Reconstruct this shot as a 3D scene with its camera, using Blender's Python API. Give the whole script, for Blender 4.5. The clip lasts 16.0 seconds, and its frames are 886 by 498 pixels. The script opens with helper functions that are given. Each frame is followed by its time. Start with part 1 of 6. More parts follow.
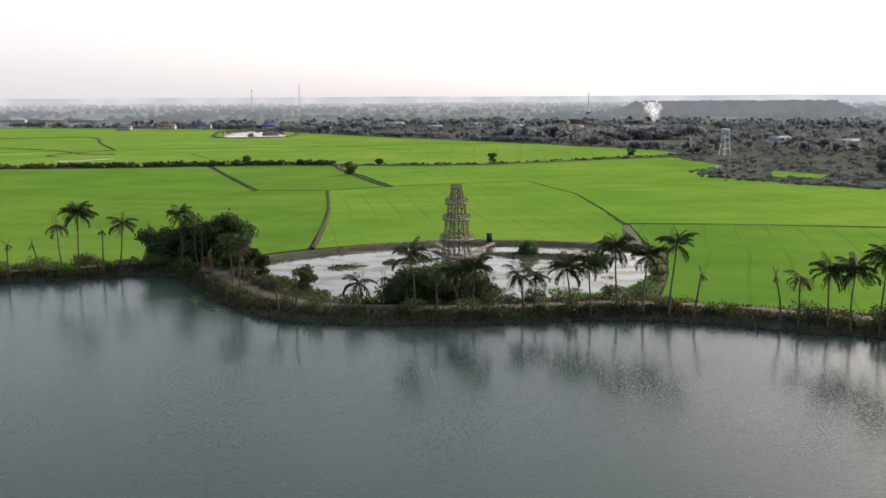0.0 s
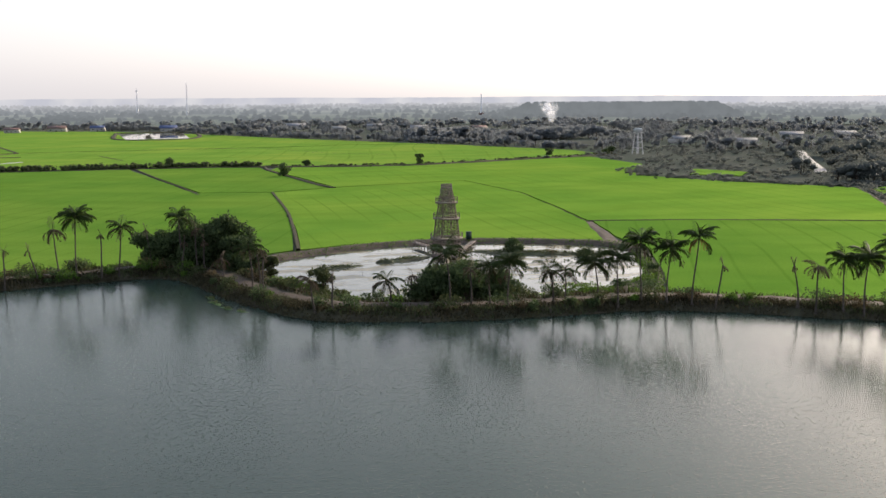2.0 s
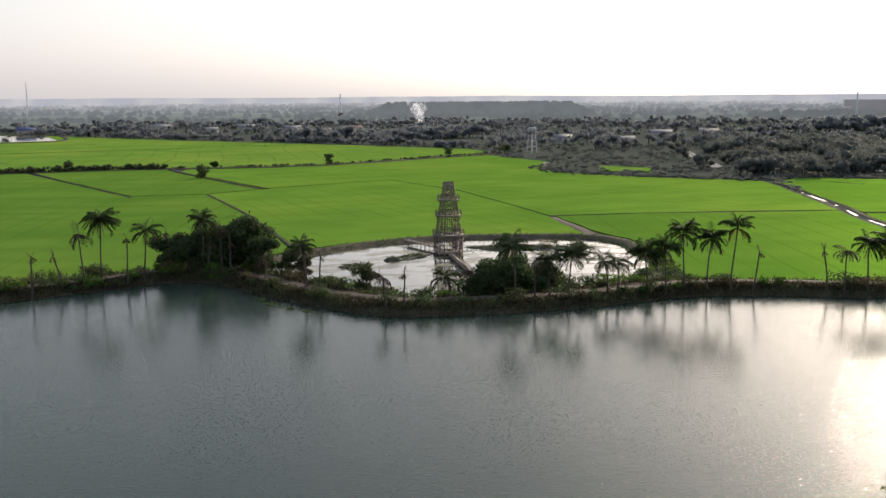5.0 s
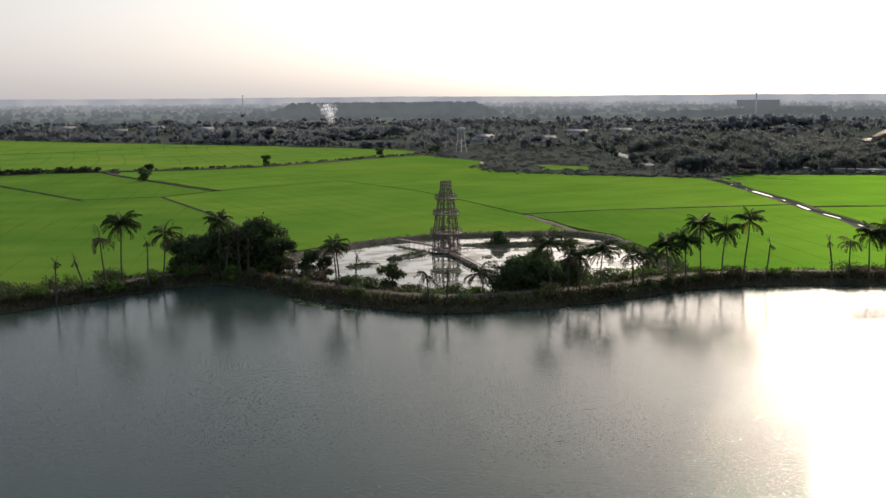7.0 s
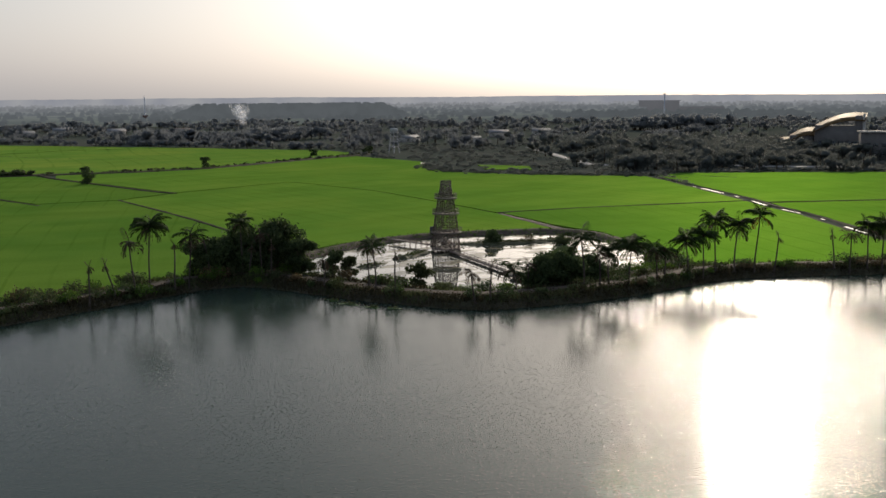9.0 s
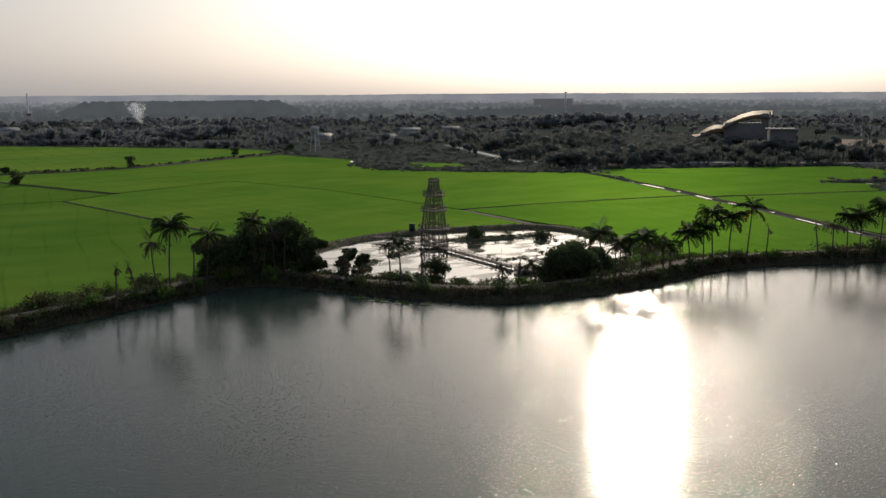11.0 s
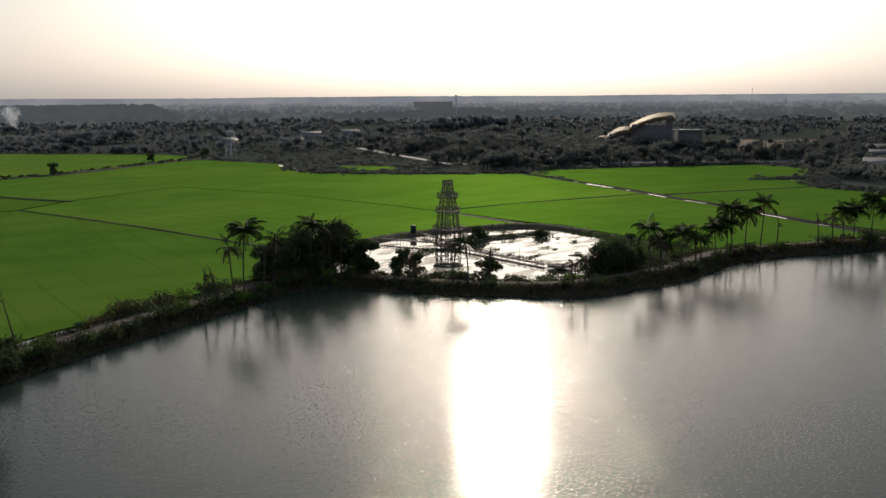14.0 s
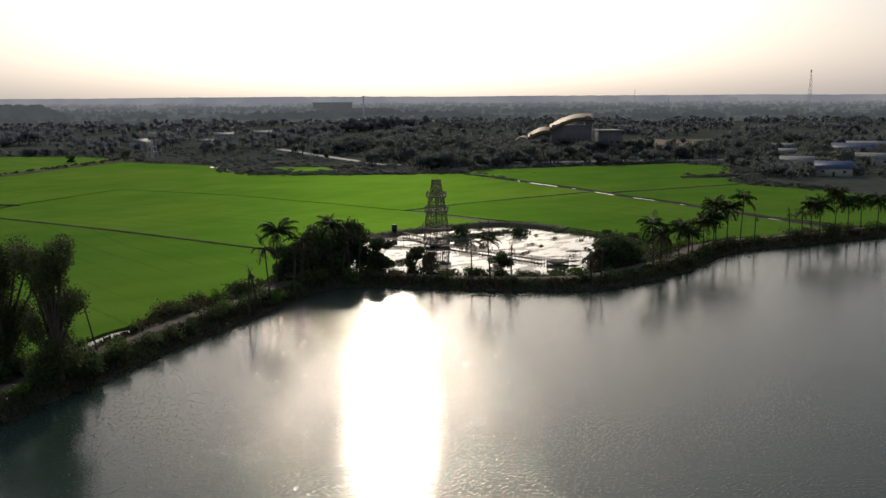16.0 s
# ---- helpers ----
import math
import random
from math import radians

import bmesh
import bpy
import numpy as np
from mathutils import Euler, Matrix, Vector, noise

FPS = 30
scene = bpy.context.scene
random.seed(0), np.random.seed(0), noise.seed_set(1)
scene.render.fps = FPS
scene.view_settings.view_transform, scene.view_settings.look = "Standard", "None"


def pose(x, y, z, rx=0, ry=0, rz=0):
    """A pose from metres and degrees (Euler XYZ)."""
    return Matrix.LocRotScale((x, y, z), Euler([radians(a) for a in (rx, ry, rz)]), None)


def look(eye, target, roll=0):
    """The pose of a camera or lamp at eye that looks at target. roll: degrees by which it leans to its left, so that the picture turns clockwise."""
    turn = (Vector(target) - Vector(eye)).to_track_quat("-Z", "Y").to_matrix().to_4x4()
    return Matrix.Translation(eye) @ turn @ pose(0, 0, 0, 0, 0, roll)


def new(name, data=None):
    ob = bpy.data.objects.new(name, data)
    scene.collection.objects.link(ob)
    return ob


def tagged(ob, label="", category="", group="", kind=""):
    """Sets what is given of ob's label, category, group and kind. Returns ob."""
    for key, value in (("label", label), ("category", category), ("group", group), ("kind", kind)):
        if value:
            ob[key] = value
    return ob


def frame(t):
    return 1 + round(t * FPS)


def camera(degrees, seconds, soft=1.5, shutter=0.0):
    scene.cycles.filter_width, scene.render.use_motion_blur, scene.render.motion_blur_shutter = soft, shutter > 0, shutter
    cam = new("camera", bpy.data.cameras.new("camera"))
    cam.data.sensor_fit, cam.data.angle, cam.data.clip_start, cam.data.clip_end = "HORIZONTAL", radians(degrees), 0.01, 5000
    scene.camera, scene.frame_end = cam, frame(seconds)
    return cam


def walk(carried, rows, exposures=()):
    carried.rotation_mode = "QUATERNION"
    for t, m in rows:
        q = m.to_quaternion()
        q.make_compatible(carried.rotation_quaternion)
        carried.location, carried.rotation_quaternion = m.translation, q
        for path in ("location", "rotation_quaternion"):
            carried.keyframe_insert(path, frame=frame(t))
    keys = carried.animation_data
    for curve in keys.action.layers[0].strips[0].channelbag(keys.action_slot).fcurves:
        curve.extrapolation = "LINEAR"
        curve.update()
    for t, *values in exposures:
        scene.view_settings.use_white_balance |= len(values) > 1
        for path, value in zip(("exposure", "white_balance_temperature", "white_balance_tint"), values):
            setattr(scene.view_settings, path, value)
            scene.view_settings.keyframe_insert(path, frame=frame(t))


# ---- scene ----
cam = camera(48.3, 16.0)
PATH = [
    (0, (0.274, -2.279, 34.736), (0.266, -0.303, 34.429), -0.3),
    (0.5, (-5.569, -2.84, 34.725), (-5.521, -0.864, 34.419), -0.3),
    (1, (-11.551, -3.365, 34.706), (-11.439, -1.392, 34.4), -0.3),
    (1.5, (-17.405, -3.744, 34.719), (-17.232, -1.775, 34.413), -0.3),
    (2, (-23.344, -3.923, 34.751), (-23.115, -1.96, 34.445), -0.3),
    (2.5, (-29.303, -3.965, 34.766), (-29.013, -2.01, 34.461), -0.2),
    (3, (-35.357, -3.82, 34.762), (-35.011, -1.874, 34.457), -0.3),
    (3.5, (-41.239, -3.403, 34.743), (-40.85, -1.465, 34.437), -0.3),
    (6, (-70.637, 0.71, 34.857), (-69.991, 2.577, 34.55), -0.4),
    (6.5, (-76.444, 1.868, 34.878), (-75.75, 3.718, 34.571), -0.4),
    (7, (-82.266, 3.317, 34.905), (-81.521, 5.148, 34.598), -0.4),
    (7.5, (-87.983, 4.965, 34.939), (-87.188, 6.774, 34.632), -0.4),
    (8, (-93.739, 6.798, 34.986), (-92.891, 8.583, 34.679), -0.4),
    (8.5, (-99.406, 8.76, 35.038), (-98.515, 10.524, 34.731), -0.5),
    (9, (-105.061, 10.866, 35.1), (-104.126, 12.607, 34.793), -0.4),
    (9.5, (-110.616, 13.07, 35.16), (-109.632, 14.783, 34.853), -0.5),
    (10, (-116.233, 15.504, 35.219), (-115.192, 17.184, 34.912), -0.4),
    (10.2, (-118.431, 16.558, 35.233), (-117.371, 18.225, 34.924), -0.4),
    (12.5, (-143.032, 29.668, 35.587), (-141.783, 31.2, 35.28), -0.2),
    (13, (-148.321, 32.696, 35.636), (-147.041, 34.202, 35.328), -0.4),
    (13.5, (-153.535, 35.779, 35.7), (-152.22, 37.255, 35.392), -0.5),
    (14, (-158.837, 39.012, 35.799), (-157.486, 40.455, 35.491), -0.4),
    (14.5, (-164.11, 42.349, 35.91), (-162.718, 43.752, 35.602), -0.3),
    (15, (-169.385, 45.814, 36.035), (-167.951, 47.174, 35.727), -0.4),
    (15.5, (-174.625, 49.39, 36.146), (-173.151, 50.706, 35.838), -0.3),
    (16, (-179.872, 53.058, 36.223), (-178.364, 54.335, 35.915), -0.3),
]
EXPOSURES = [(0, 1.0, 6650, 13), (3.5, 0.82, 6650, 13), (7, 0.28, 6560, 12), (10, -0.34, 6480, 11), (13, -0.55, 6440, 11), (16, -0.52, 6440, 11)]
walk(cam, [(t, look(eye, target, roll)) for t, eye, target, roll in PATH], EXPOSURES)

# ---- light: hazy low sun ahead and to the right of the first view ----
SUN_AZIMUTH, SUN_HEIGHT = radians(46.5), radians(18.5)   # clockwise from +y
world = bpy.data.worlds.new("sky")
scene.world = world
world.use_nodes = True
wn, wl = world.node_tree.nodes, world.node_tree.links
sky = wn.new("ShaderNodeTexSky")
sky.sky_type, sky.sun_disc = "NISHITA", False
sky.sun_elevation, sky.sun_rotation = SUN_HEIGHT, SUN_AZIMUTH
sky.air_density, sky.dust_density, sky.ozone_density, sky.altitude = 1.0, 3.4, 1.0, 0.0
soft_sky = wn.new("ShaderNodeHueSaturation")
soft_sky.inputs["Saturation"].default_value = 0.58
wl.new(sky.outputs[0], soft_sky.inputs["Color"])
veil = wn.new("ShaderNodeMix")          # the haze evens the sky out
veil.data_type = "RGBA"
veil.inputs[0].default_value = 0.48
up = wn.new("ShaderNodeSeparateXYZ")    # brightest at the horizon, bluer and dimmer overhead
wl.new(wn.new("ShaderNodeTexCoord").outputs["Generated"], up.inputs[0])
height = wn.new("ShaderNodeValToRGB")
wl.new(up.outputs["Z"], height.inputs[0])
height.color_ramp.elements[0].position, height.color_ramp.elements[0].color = 0.0, (0.60, 0.60, 0.63, 1)
height.color_ramp.elements[1].position, height.color_ramp.elements[1].color = 0.55, (0.22, 0.31, 0.45, 1)
mid_air = height.color_ramp.elements.new(0.14)
mid_air.color = (0.52, 0.55, 0.60, 1)
haze_light = wn.new("ShaderNodeVectorMath")
haze_light.operation = "SCALE"
haze_light.inputs["Scale"].default_value = 10.0
wl.new(height.outputs["Color"], haze_light.inputs[0])
wl.new(haze_light.outputs[0], veil.inputs[7])
wl.new(soft_sky.outputs[0], veil.inputs[6])
wl.new(veil.outputs[2], wn["Background"].inputs["Color"])
wn["Background"].inputs["Strength"].default_value = 0.12
sun = new("sun", bpy.data.lights.new("sun", "SUN"))
sun.data.energy, sun.data.angle, sun.data.color = 2.6, radians(1.2), (1.0, 0.86, 0.66)
sun.matrix_world = look((math.sin(SUN_AZIMUTH) * 900, math.cos(SUN_AZIMUTH) * 900, math.tan(SUN_HEIGHT) * 900), (0, 0, 0))

# ---- helpers ----
U = 1.4            # metres for one unit of the plan
LAKE, POND = 0.75, -0.42   # water levels
rng = np.random.default_rng(7)


def np_mesh(name, verts, faces, smooth=False):
    """A mesh from a vertex array and a face array with a fixed number of corners."""
    verts, faces = np.asarray(verts, np.float32), np.asarray(faces, np.int32)
    me = bpy.data.meshes.new(name)
    k = faces.shape[1]
    me.vertices.add(len(verts))
    me.vertices.foreach_set("co", verts.ravel())
    me.loops.add(faces.size)
    me.loops.foreach_set("vertex_index", faces.ravel())
    me.polygons.add(len(faces))
    me.polygons.foreach_set("loop_start", np.arange(0, faces.size, k, dtype=np.int32))
    me.update(calc_edges=True)
    if smooth:
        me.polygons.foreach_set("use_smooth", np.ones(len(faces), bool))
    return me


def part(name, data, material, parent=None, label=""):
    """Links a mesh (or bmesh) as one object under a thing."""
    if isinstance(data, bmesh.types.BMesh):
        me = bpy.data.meshes.new(name)
        data.to_mesh(me)
        data.free()
    else:
        me = data
    if material and not me.materials:
        me.materials.append(material)
    ob = new(name, me)
    if parent:
        ob.parent = parent
    if label:
        ob["label"] = label
    return ob


def thing(name, x, y, z=0.0, turn=0.0, **tags):
    """An empty at a thing's base, in metres."""
    ob = new(name)
    ob.empty_display_size = 0.3
    ob.matrix_world = pose(x, y, z, 0, 0, turn)
    return tagged(ob, **tags)


class Build:
    """Collects tubes, boxes and sheets as quads for one mesh."""

    def __init__(self):
        self.v, self.f, self.n = [], [], 0

    def add(self, verts, faces):
        self.v.append(np.asarray(verts, float))
        self.f.append(np.asarray(faces, int) + self.n)
        self.n += len(verts)
        return self

    def tube(self, points, radii, sides=6):
        pts = np.asarray(points, float)
        radii = np.broadcast_to(np.asarray(radii, float), len(pts))
        tang = np.gradient(pts, axis=0)
        tang /= np.linalg.norm(tang, axis=1)[:, None] + 1e-9
        ref = np.array([0.0, 0, 1]) if abs(tang[0, 2]) < 0.8 else np.array([1.0, 0, 0])
        a = np.cross(tang, ref)
        a /= np.linalg.norm(a, axis=1)[:, None] + 1e-9
        b = np.cross(tang, a)
        ang = np.arange(sides) * 2 * np.pi / sides
        ring = pts[:, None] + radii[:, None, None] * (np.cos(ang)[None, :, None] * a[:, None] + np.sin(ang)[None, :, None] * b[:, None])
        faces = []
        for i in range(len(pts) - 1):
            for j in range(sides):
                k = (j + 1) % sides
                faces.append((i * sides + j, i * sides + k, (i + 1) * sides + k, (i + 1) * sides + j))
        for i in (0, len(pts) - 1):
            for j in range(1, sides - 2, 2):
                faces.append((i * sides, i * sides + j, i * sides + j + 1, i * sides + j + 2))
        return self.add(ring.reshape(-1, 3), faces)

    def box(self, c, s, turn=0.0):
        x, y, z = (0.5 * q for q in s)
        v = np.array([(-x, -y, -z), (x, -y, -z), (x, y, -z), (-x, y, -z), (-x, -y, z), (x, -y, z), (x, y, z), (-x, y, z)])
        r = radians(turn)
        v = v @ np.array([(math.cos(r), math.sin(r), 0), (-math.sin(r), math.cos(r), 0), (0, 0, 1)]) + np.asarray(c, float)
        return self.add(v, [(0, 3, 2, 1), (4, 5, 6, 7), (0, 1, 5, 4), (1, 2, 6, 5), (2, 3, 7, 6), (3, 0, 4, 7)])

    def mesh(self, name, smooth=False):
        return np_mesh(name, np.concatenate(self.v), np.concatenate(self.f), smooth)


def spline(points, step):
    """Catmull-Rom through plan points, resampled every step metres; returns metres."""
    p = np.asarray(points, float) * U
    p = np.vstack([2 * p[0] - p[1], p, 2 * p[-1] - p[-2]])
    out = []
    for i in range(1, len(p) - 2):
        n = max(2, int(np.linalg.norm(p[i + 1] - p[i]) / step))
        t = np.linspace(0, 1, n, endpoint=False)[:, None]
        out.append(0.5 * (2 * p[i] + (p[i + 1] - p[i - 1]) * t + (2 * p[i - 1] - 5 * p[i] + 4 * p[i + 1] - p[i + 2]) * t ** 2
                          + (3 * p[i] - p[i - 1] - 3 * p[i + 1] + p[i + 2]) * t ** 3))
    return np.vstack(out + [p[-2:-1]])


def inside(px, py, poly):
    """Which points (metres) lie within a polygon (metres)."""
    res = np.zeros(np.shape(px), bool)
    n = len(poly)
    for i in range(n):
        (x0, y0), (x1, y1) = poly[i], poly[(i + 1) % n]
        if y0 == y1:
            continue
        res ^= ((y0 > py) != (y1 > py)) & (px < (x1 - x0) * (py - y0) / (y1 - y0) + x0)
    return res


def edge_distance(px, py, poly, closed=True):
    best = np.full(np.shape(px), 1e9)
    n = len(poly)
    for i in range(n if closed else n - 1):
        (x0, y0), (x1, y1) = poly[i], poly[(i + 1) % n]
        dx, dy = x1 - x0, y1 - y0
        t = np.clip(((px - x0) * dx + (py - y0) * dy) / (dx * dx + dy * dy + 1e-9), 0, 1)
        best = np.minimum(best, np.hypot(px - x0 - t * dx, py - y0 - t * dy))
    return best


def smooth(a, b, x):
    t = np.clip((x - a) / (b - a), 0, 1)
    return t * t * (3 - 2 * t)


def wave_noise(x, y, scale, seed=0):
    """Cheap smooth noise, about -1 to 1, from a few crossed waves."""
    r = np.random.default_rng(seed)
    out = np.zeros(np.shape(x))
    for _ in range(7):
        a, f, p = r.uniform(0, 6.28), r.uniform(0.6, 2.2) / scale, r.uniform(0, 6.28)
        out += np.sin((x * math.cos(a) + y * math.sin(a)) * f * 6.28 + p)
    return out / 3.6


# ---- materials ----
def shader(name):
    m = bpy.data.materials.new(name)
    m.use_nodes = True
    return m, m.node_tree.nodes, m.node_tree.links, m.node_tree.nodes["Principled BSDF"]


def mix_colours(n, l, fac, a, b):
    mix = n.new("ShaderNodeMix")
    mix.data_type = "RGBA"
    for socket, value in ((mix.inputs[0], fac), (mix.inputs[6], a), (mix.inputs[7], b)):
        if isinstance(value, (tuple, float, int)):
            socket.default_value = (*value, 1) if isinstance(value, tuple) else value
        else:
            l.new(value, socket)
    return mix.outputs[2]


def noise_fac(n, l, coord, scale, detail=4.0, lo=0.35, hi=0.65, stretch=None):
    if stretch:
        mp = n.new("ShaderNodeMapping")
        mp.inputs["Scale"].default_value = stretch
        l.new(coord, mp.inputs["Vector"])
        coord = mp.outputs[0]
    t = n.new("ShaderNodeTexNoise")
    t.inputs["Scale"].default_value, t.inputs["Detail"].default_value = scale, detail
    l.new(coord, t.inputs["Vector"])
    r = n.new("ShaderNodeMapRange")
    r.inputs["From Min"].default_value, r.inputs["From Max"].default_value = lo, hi
    l.new(t.outputs["Fac"], r.inputs["Value"])
    return r.outputs[0]


def surface(name, c1, c2, c3=None, scale=0.5, fine=6.0, rough=0.9, bump=0.3, metal=0.0, spec=0.3, per_object=0.0):
    """Matt or glossy surface whose colour varies at two scales, with fine relief."""
    m, n, l, p = shader(name)
    co = n.new("ShaderNodeTexCoord").outputs["Object"]
    col = mix_colours(n, l, noise_fac(n, l, co, scale), c1, c2)
    col = mix_colours(n, l, noise_fac(n, l, co, fine, 6, 0.4, 0.7), col, c3 or tuple(0.6 * q for q in c1))
    if per_object:
        info = n.new("ShaderNodeObjectInfo")
        hs = n.new("ShaderNodeHueSaturation")
        mr = n.new("ShaderNodeMapRange")
        mr.inputs["To Min"].default_value, mr.inputs["To Max"].default_value = 1 - per_object, 1 + per_object
        l.new(info.outputs["Random"], mr.inputs["Value"])
        l.new(mr.outputs[0], hs.inputs["Value"])
        l.new(col, hs.inputs["Color"])
        col = hs.outputs[0]
    l.new(col, p.inputs["Base Color"])
    p.inputs["Roughness"].default_value, p.inputs["Metallic"].default_value = rough, metal
    p.inputs["Specular IOR Level"].default_value = spec
    if bump:
        b = n.new("ShaderNodeBump")
        b.inputs["Strength"].default_value, b.inputs["Distance"].default_value = bump, 0.05
        l.new(noise_fac(n, l, co, fine * 1.7, 5, 0.2, 0.8), b.inputs["Height"])
        l.new(b.outputs[0], p.inputs["Normal"])
    return m


def foliage(name, dark, light, glow=0.3, spec=0.2, even=0.0):
    """Leaves: two tones by leaf, a tint by plant, some light let through."""
    m, n, l, p = shader(name)
    geo = n.new("ShaderNodeNewGeometry")
    info = n.new("ShaderNodeObjectInfo")
    col = mix_colours(n, l, geo.outputs["Random Per Island"], dark, light)
    hs = n.new("ShaderNodeHueSaturation")
    mr = n.new("ShaderNodeMapRange")
    mr.inputs["To Min"].default_value, mr.inputs["To Max"].default_value = 0.8, 1.2
    l.new(info.outputs["Random"], mr.inputs["Value"])
    l.new(mr.outputs[0], hs.inputs["Value"])
    l.new(col, hs.inputs["Color"])
    l.new(hs.outputs[0], p.inputs["Base Color"])
    p.inputs["Roughness"].default_value, p.inputs["Specular IOR Level"].default_value = 0.65, spec
    tr = n.new("ShaderNodeBsdfTranslucent")
    l.new(hs.outputs[0], tr.inputs["Color"])
    if even:       # a far crown is a mass of tiny leaves that lie every way
        lift = n.new("ShaderNodeVectorMath")
        lift.operation = "MULTIPLY_ADD"
        l.new(geo.outputs["Normal"], lift.inputs[0])
        lift.inputs[1].default_value = (1 - even, 1 - even, 1 - even)
        lift.inputs[2].default_value = (0, 0, even)
        unit = n.new("ShaderNodeVectorMath")
        unit.operation = "NORMALIZE"
        l.new(lift.outputs[0], unit.inputs[0])
        l.new(unit.outputs[0], p.inputs["Normal"])
        flip = n.new("ShaderNodeVectorMath")
        flip.operation = "SCALE"
        flip.inputs["Scale"].default_value = -1.0
        l.new(unit.outputs[0], flip.inputs[0])
        l.new(flip.outputs[0], tr.inputs["Normal"])
    mx = n.new("ShaderNodeMixShader")
    mx.inputs[0].default_value = glow
    l.new(p.outputs[0], mx.inputs[1])
    l.new(tr.outputs[0], mx.inputs[2])
    l.new(mx.outputs[0], n["Material Output"].inputs["Surface"])
    return m


def water(name, body, rough, ripple, wave, fine, depth=0.12, steep=0.0, gauss=0.0, film=0.0):
    """Turbid water: a dull body colour under a rippled, reflecting surface."""
    m, n, l, p = shader(name)
    co = n.new("ShaderNodeTexCoord").outputs["Object"]
    l.new(mix_colours(n, l, noise_fac(n, l, co, 0.02, 3), body, tuple(1.25 * q for q in body)), p.inputs["Base Color"])
    p.inputs["Roughness"].default_value, p.inputs["IOR"].default_value = rough, 1.333
    p.inputs["Specular IOR Level"].default_value = 0.5
    h1 = noise_fac(n, l, co, wave, 3, 0.0, 1.0, (1.0, 1.25, 1.0))
    h2 = noise_fac(n, l, co, fine, 2, 0.0, 1.0, (1.0, 1.1, 1.0))
    gust = noise_fac(n, l, co, 0.035, 3, 0.3, 0.7)
    add = n.new("ShaderNodeMath")
    add.operation = "MULTIPLY_ADD"
    l.new(h2, add.inputs[0])
    add.inputs[1].default_value = 0.35
    l.new(h1, add.inputs[2])
    crest = noise_fac(n, l, co, wave * 0.95, 1, 0.56, 0.95, (1.0, 1.5, 1.0))     # rare steeper wavelets
    peaks = n.new("ShaderNodeMath")
    peaks.operation = "MULTIPLY_ADD"
    l.new(crest, peaks.inputs[0])
    peaks.inputs[1].default_value = steep
    l.new(add.outputs[0], peaks.inputs[2])
    add = peaks
    scale_gust = n.new("ShaderNodeMapRange")
    scale_gust.inputs["To Min"].default_value, scale_gust.inputs["To Max"].default_value = 0.8 * ripple, ripple
    l.new(gust, scale_gust.inputs["Value"])
    b = n.new("ShaderNodeBump")
    b.inputs["Distance"].default_value = depth
    l.new(scale_gust.outputs[0], b.inputs["Strength"])
    l.new(add.outputs[0], b.inputs["Height"])
    l.new(b.outputs[0], p.inputs["Normal"])
    if film:       # drifting patches of dull scum
        sc = n.new("ShaderNodeBsdfDiffuse")
        l.new(mix_colours(n, l, noise_fac(n, l, co, 1.2, 4), (0.26, 0.215, 0.14), (0.17, 0.15, 0.085)), sc.inputs["Color"])
        part_of = n.new("ShaderNodeMath")
        part_of.operation = "MULTIPLY"
        l.new(noise_fac(n, l, co, 0.12, 6, 0.50, 0.60, (1.0, 1.8, 1.0)), part_of.inputs[0])
        part_of.inputs[1].default_value = film
        fx = n.new("ShaderNodeMixShader")
        l.new(part_of.outputs[0], fx.inputs[0])
        l.new(p.outputs[0], fx.inputs[1])
        l.new(sc.outputs[0], fx.inputs[2])
        l.new(fx.outputs[0], n["Material Output"].inputs["Surface"])
    if gauss:      # many ripples too small to see, with evenly spread slopes
        p.inputs["Specular IOR Level"].default_value = 0.0
        gl = n.new("ShaderNodeBsdfGlossy")
        gl.distribution = "BECKMANN"
        gl.inputs["Roughness"].default_value = gauss
        l.new(b.outputs[0], gl.inputs["Normal"])
        fr = n.new("ShaderNodeFresnel")
        fr.inputs["IOR"].default_value = 1.333
        l.new(b.outputs[0], fr.inputs["Normal"])
        mx = n.new("ShaderNodeMixShader")
        l.new(fr.outputs[0], mx.inputs[0])
        l.new(p.outputs[0], mx.inputs[1])
        l.new(gl.outputs[0], mx.inputs[2])
        l.new(mx.outputs[0], n["Material Output"].inputs["Surface"])
    return m


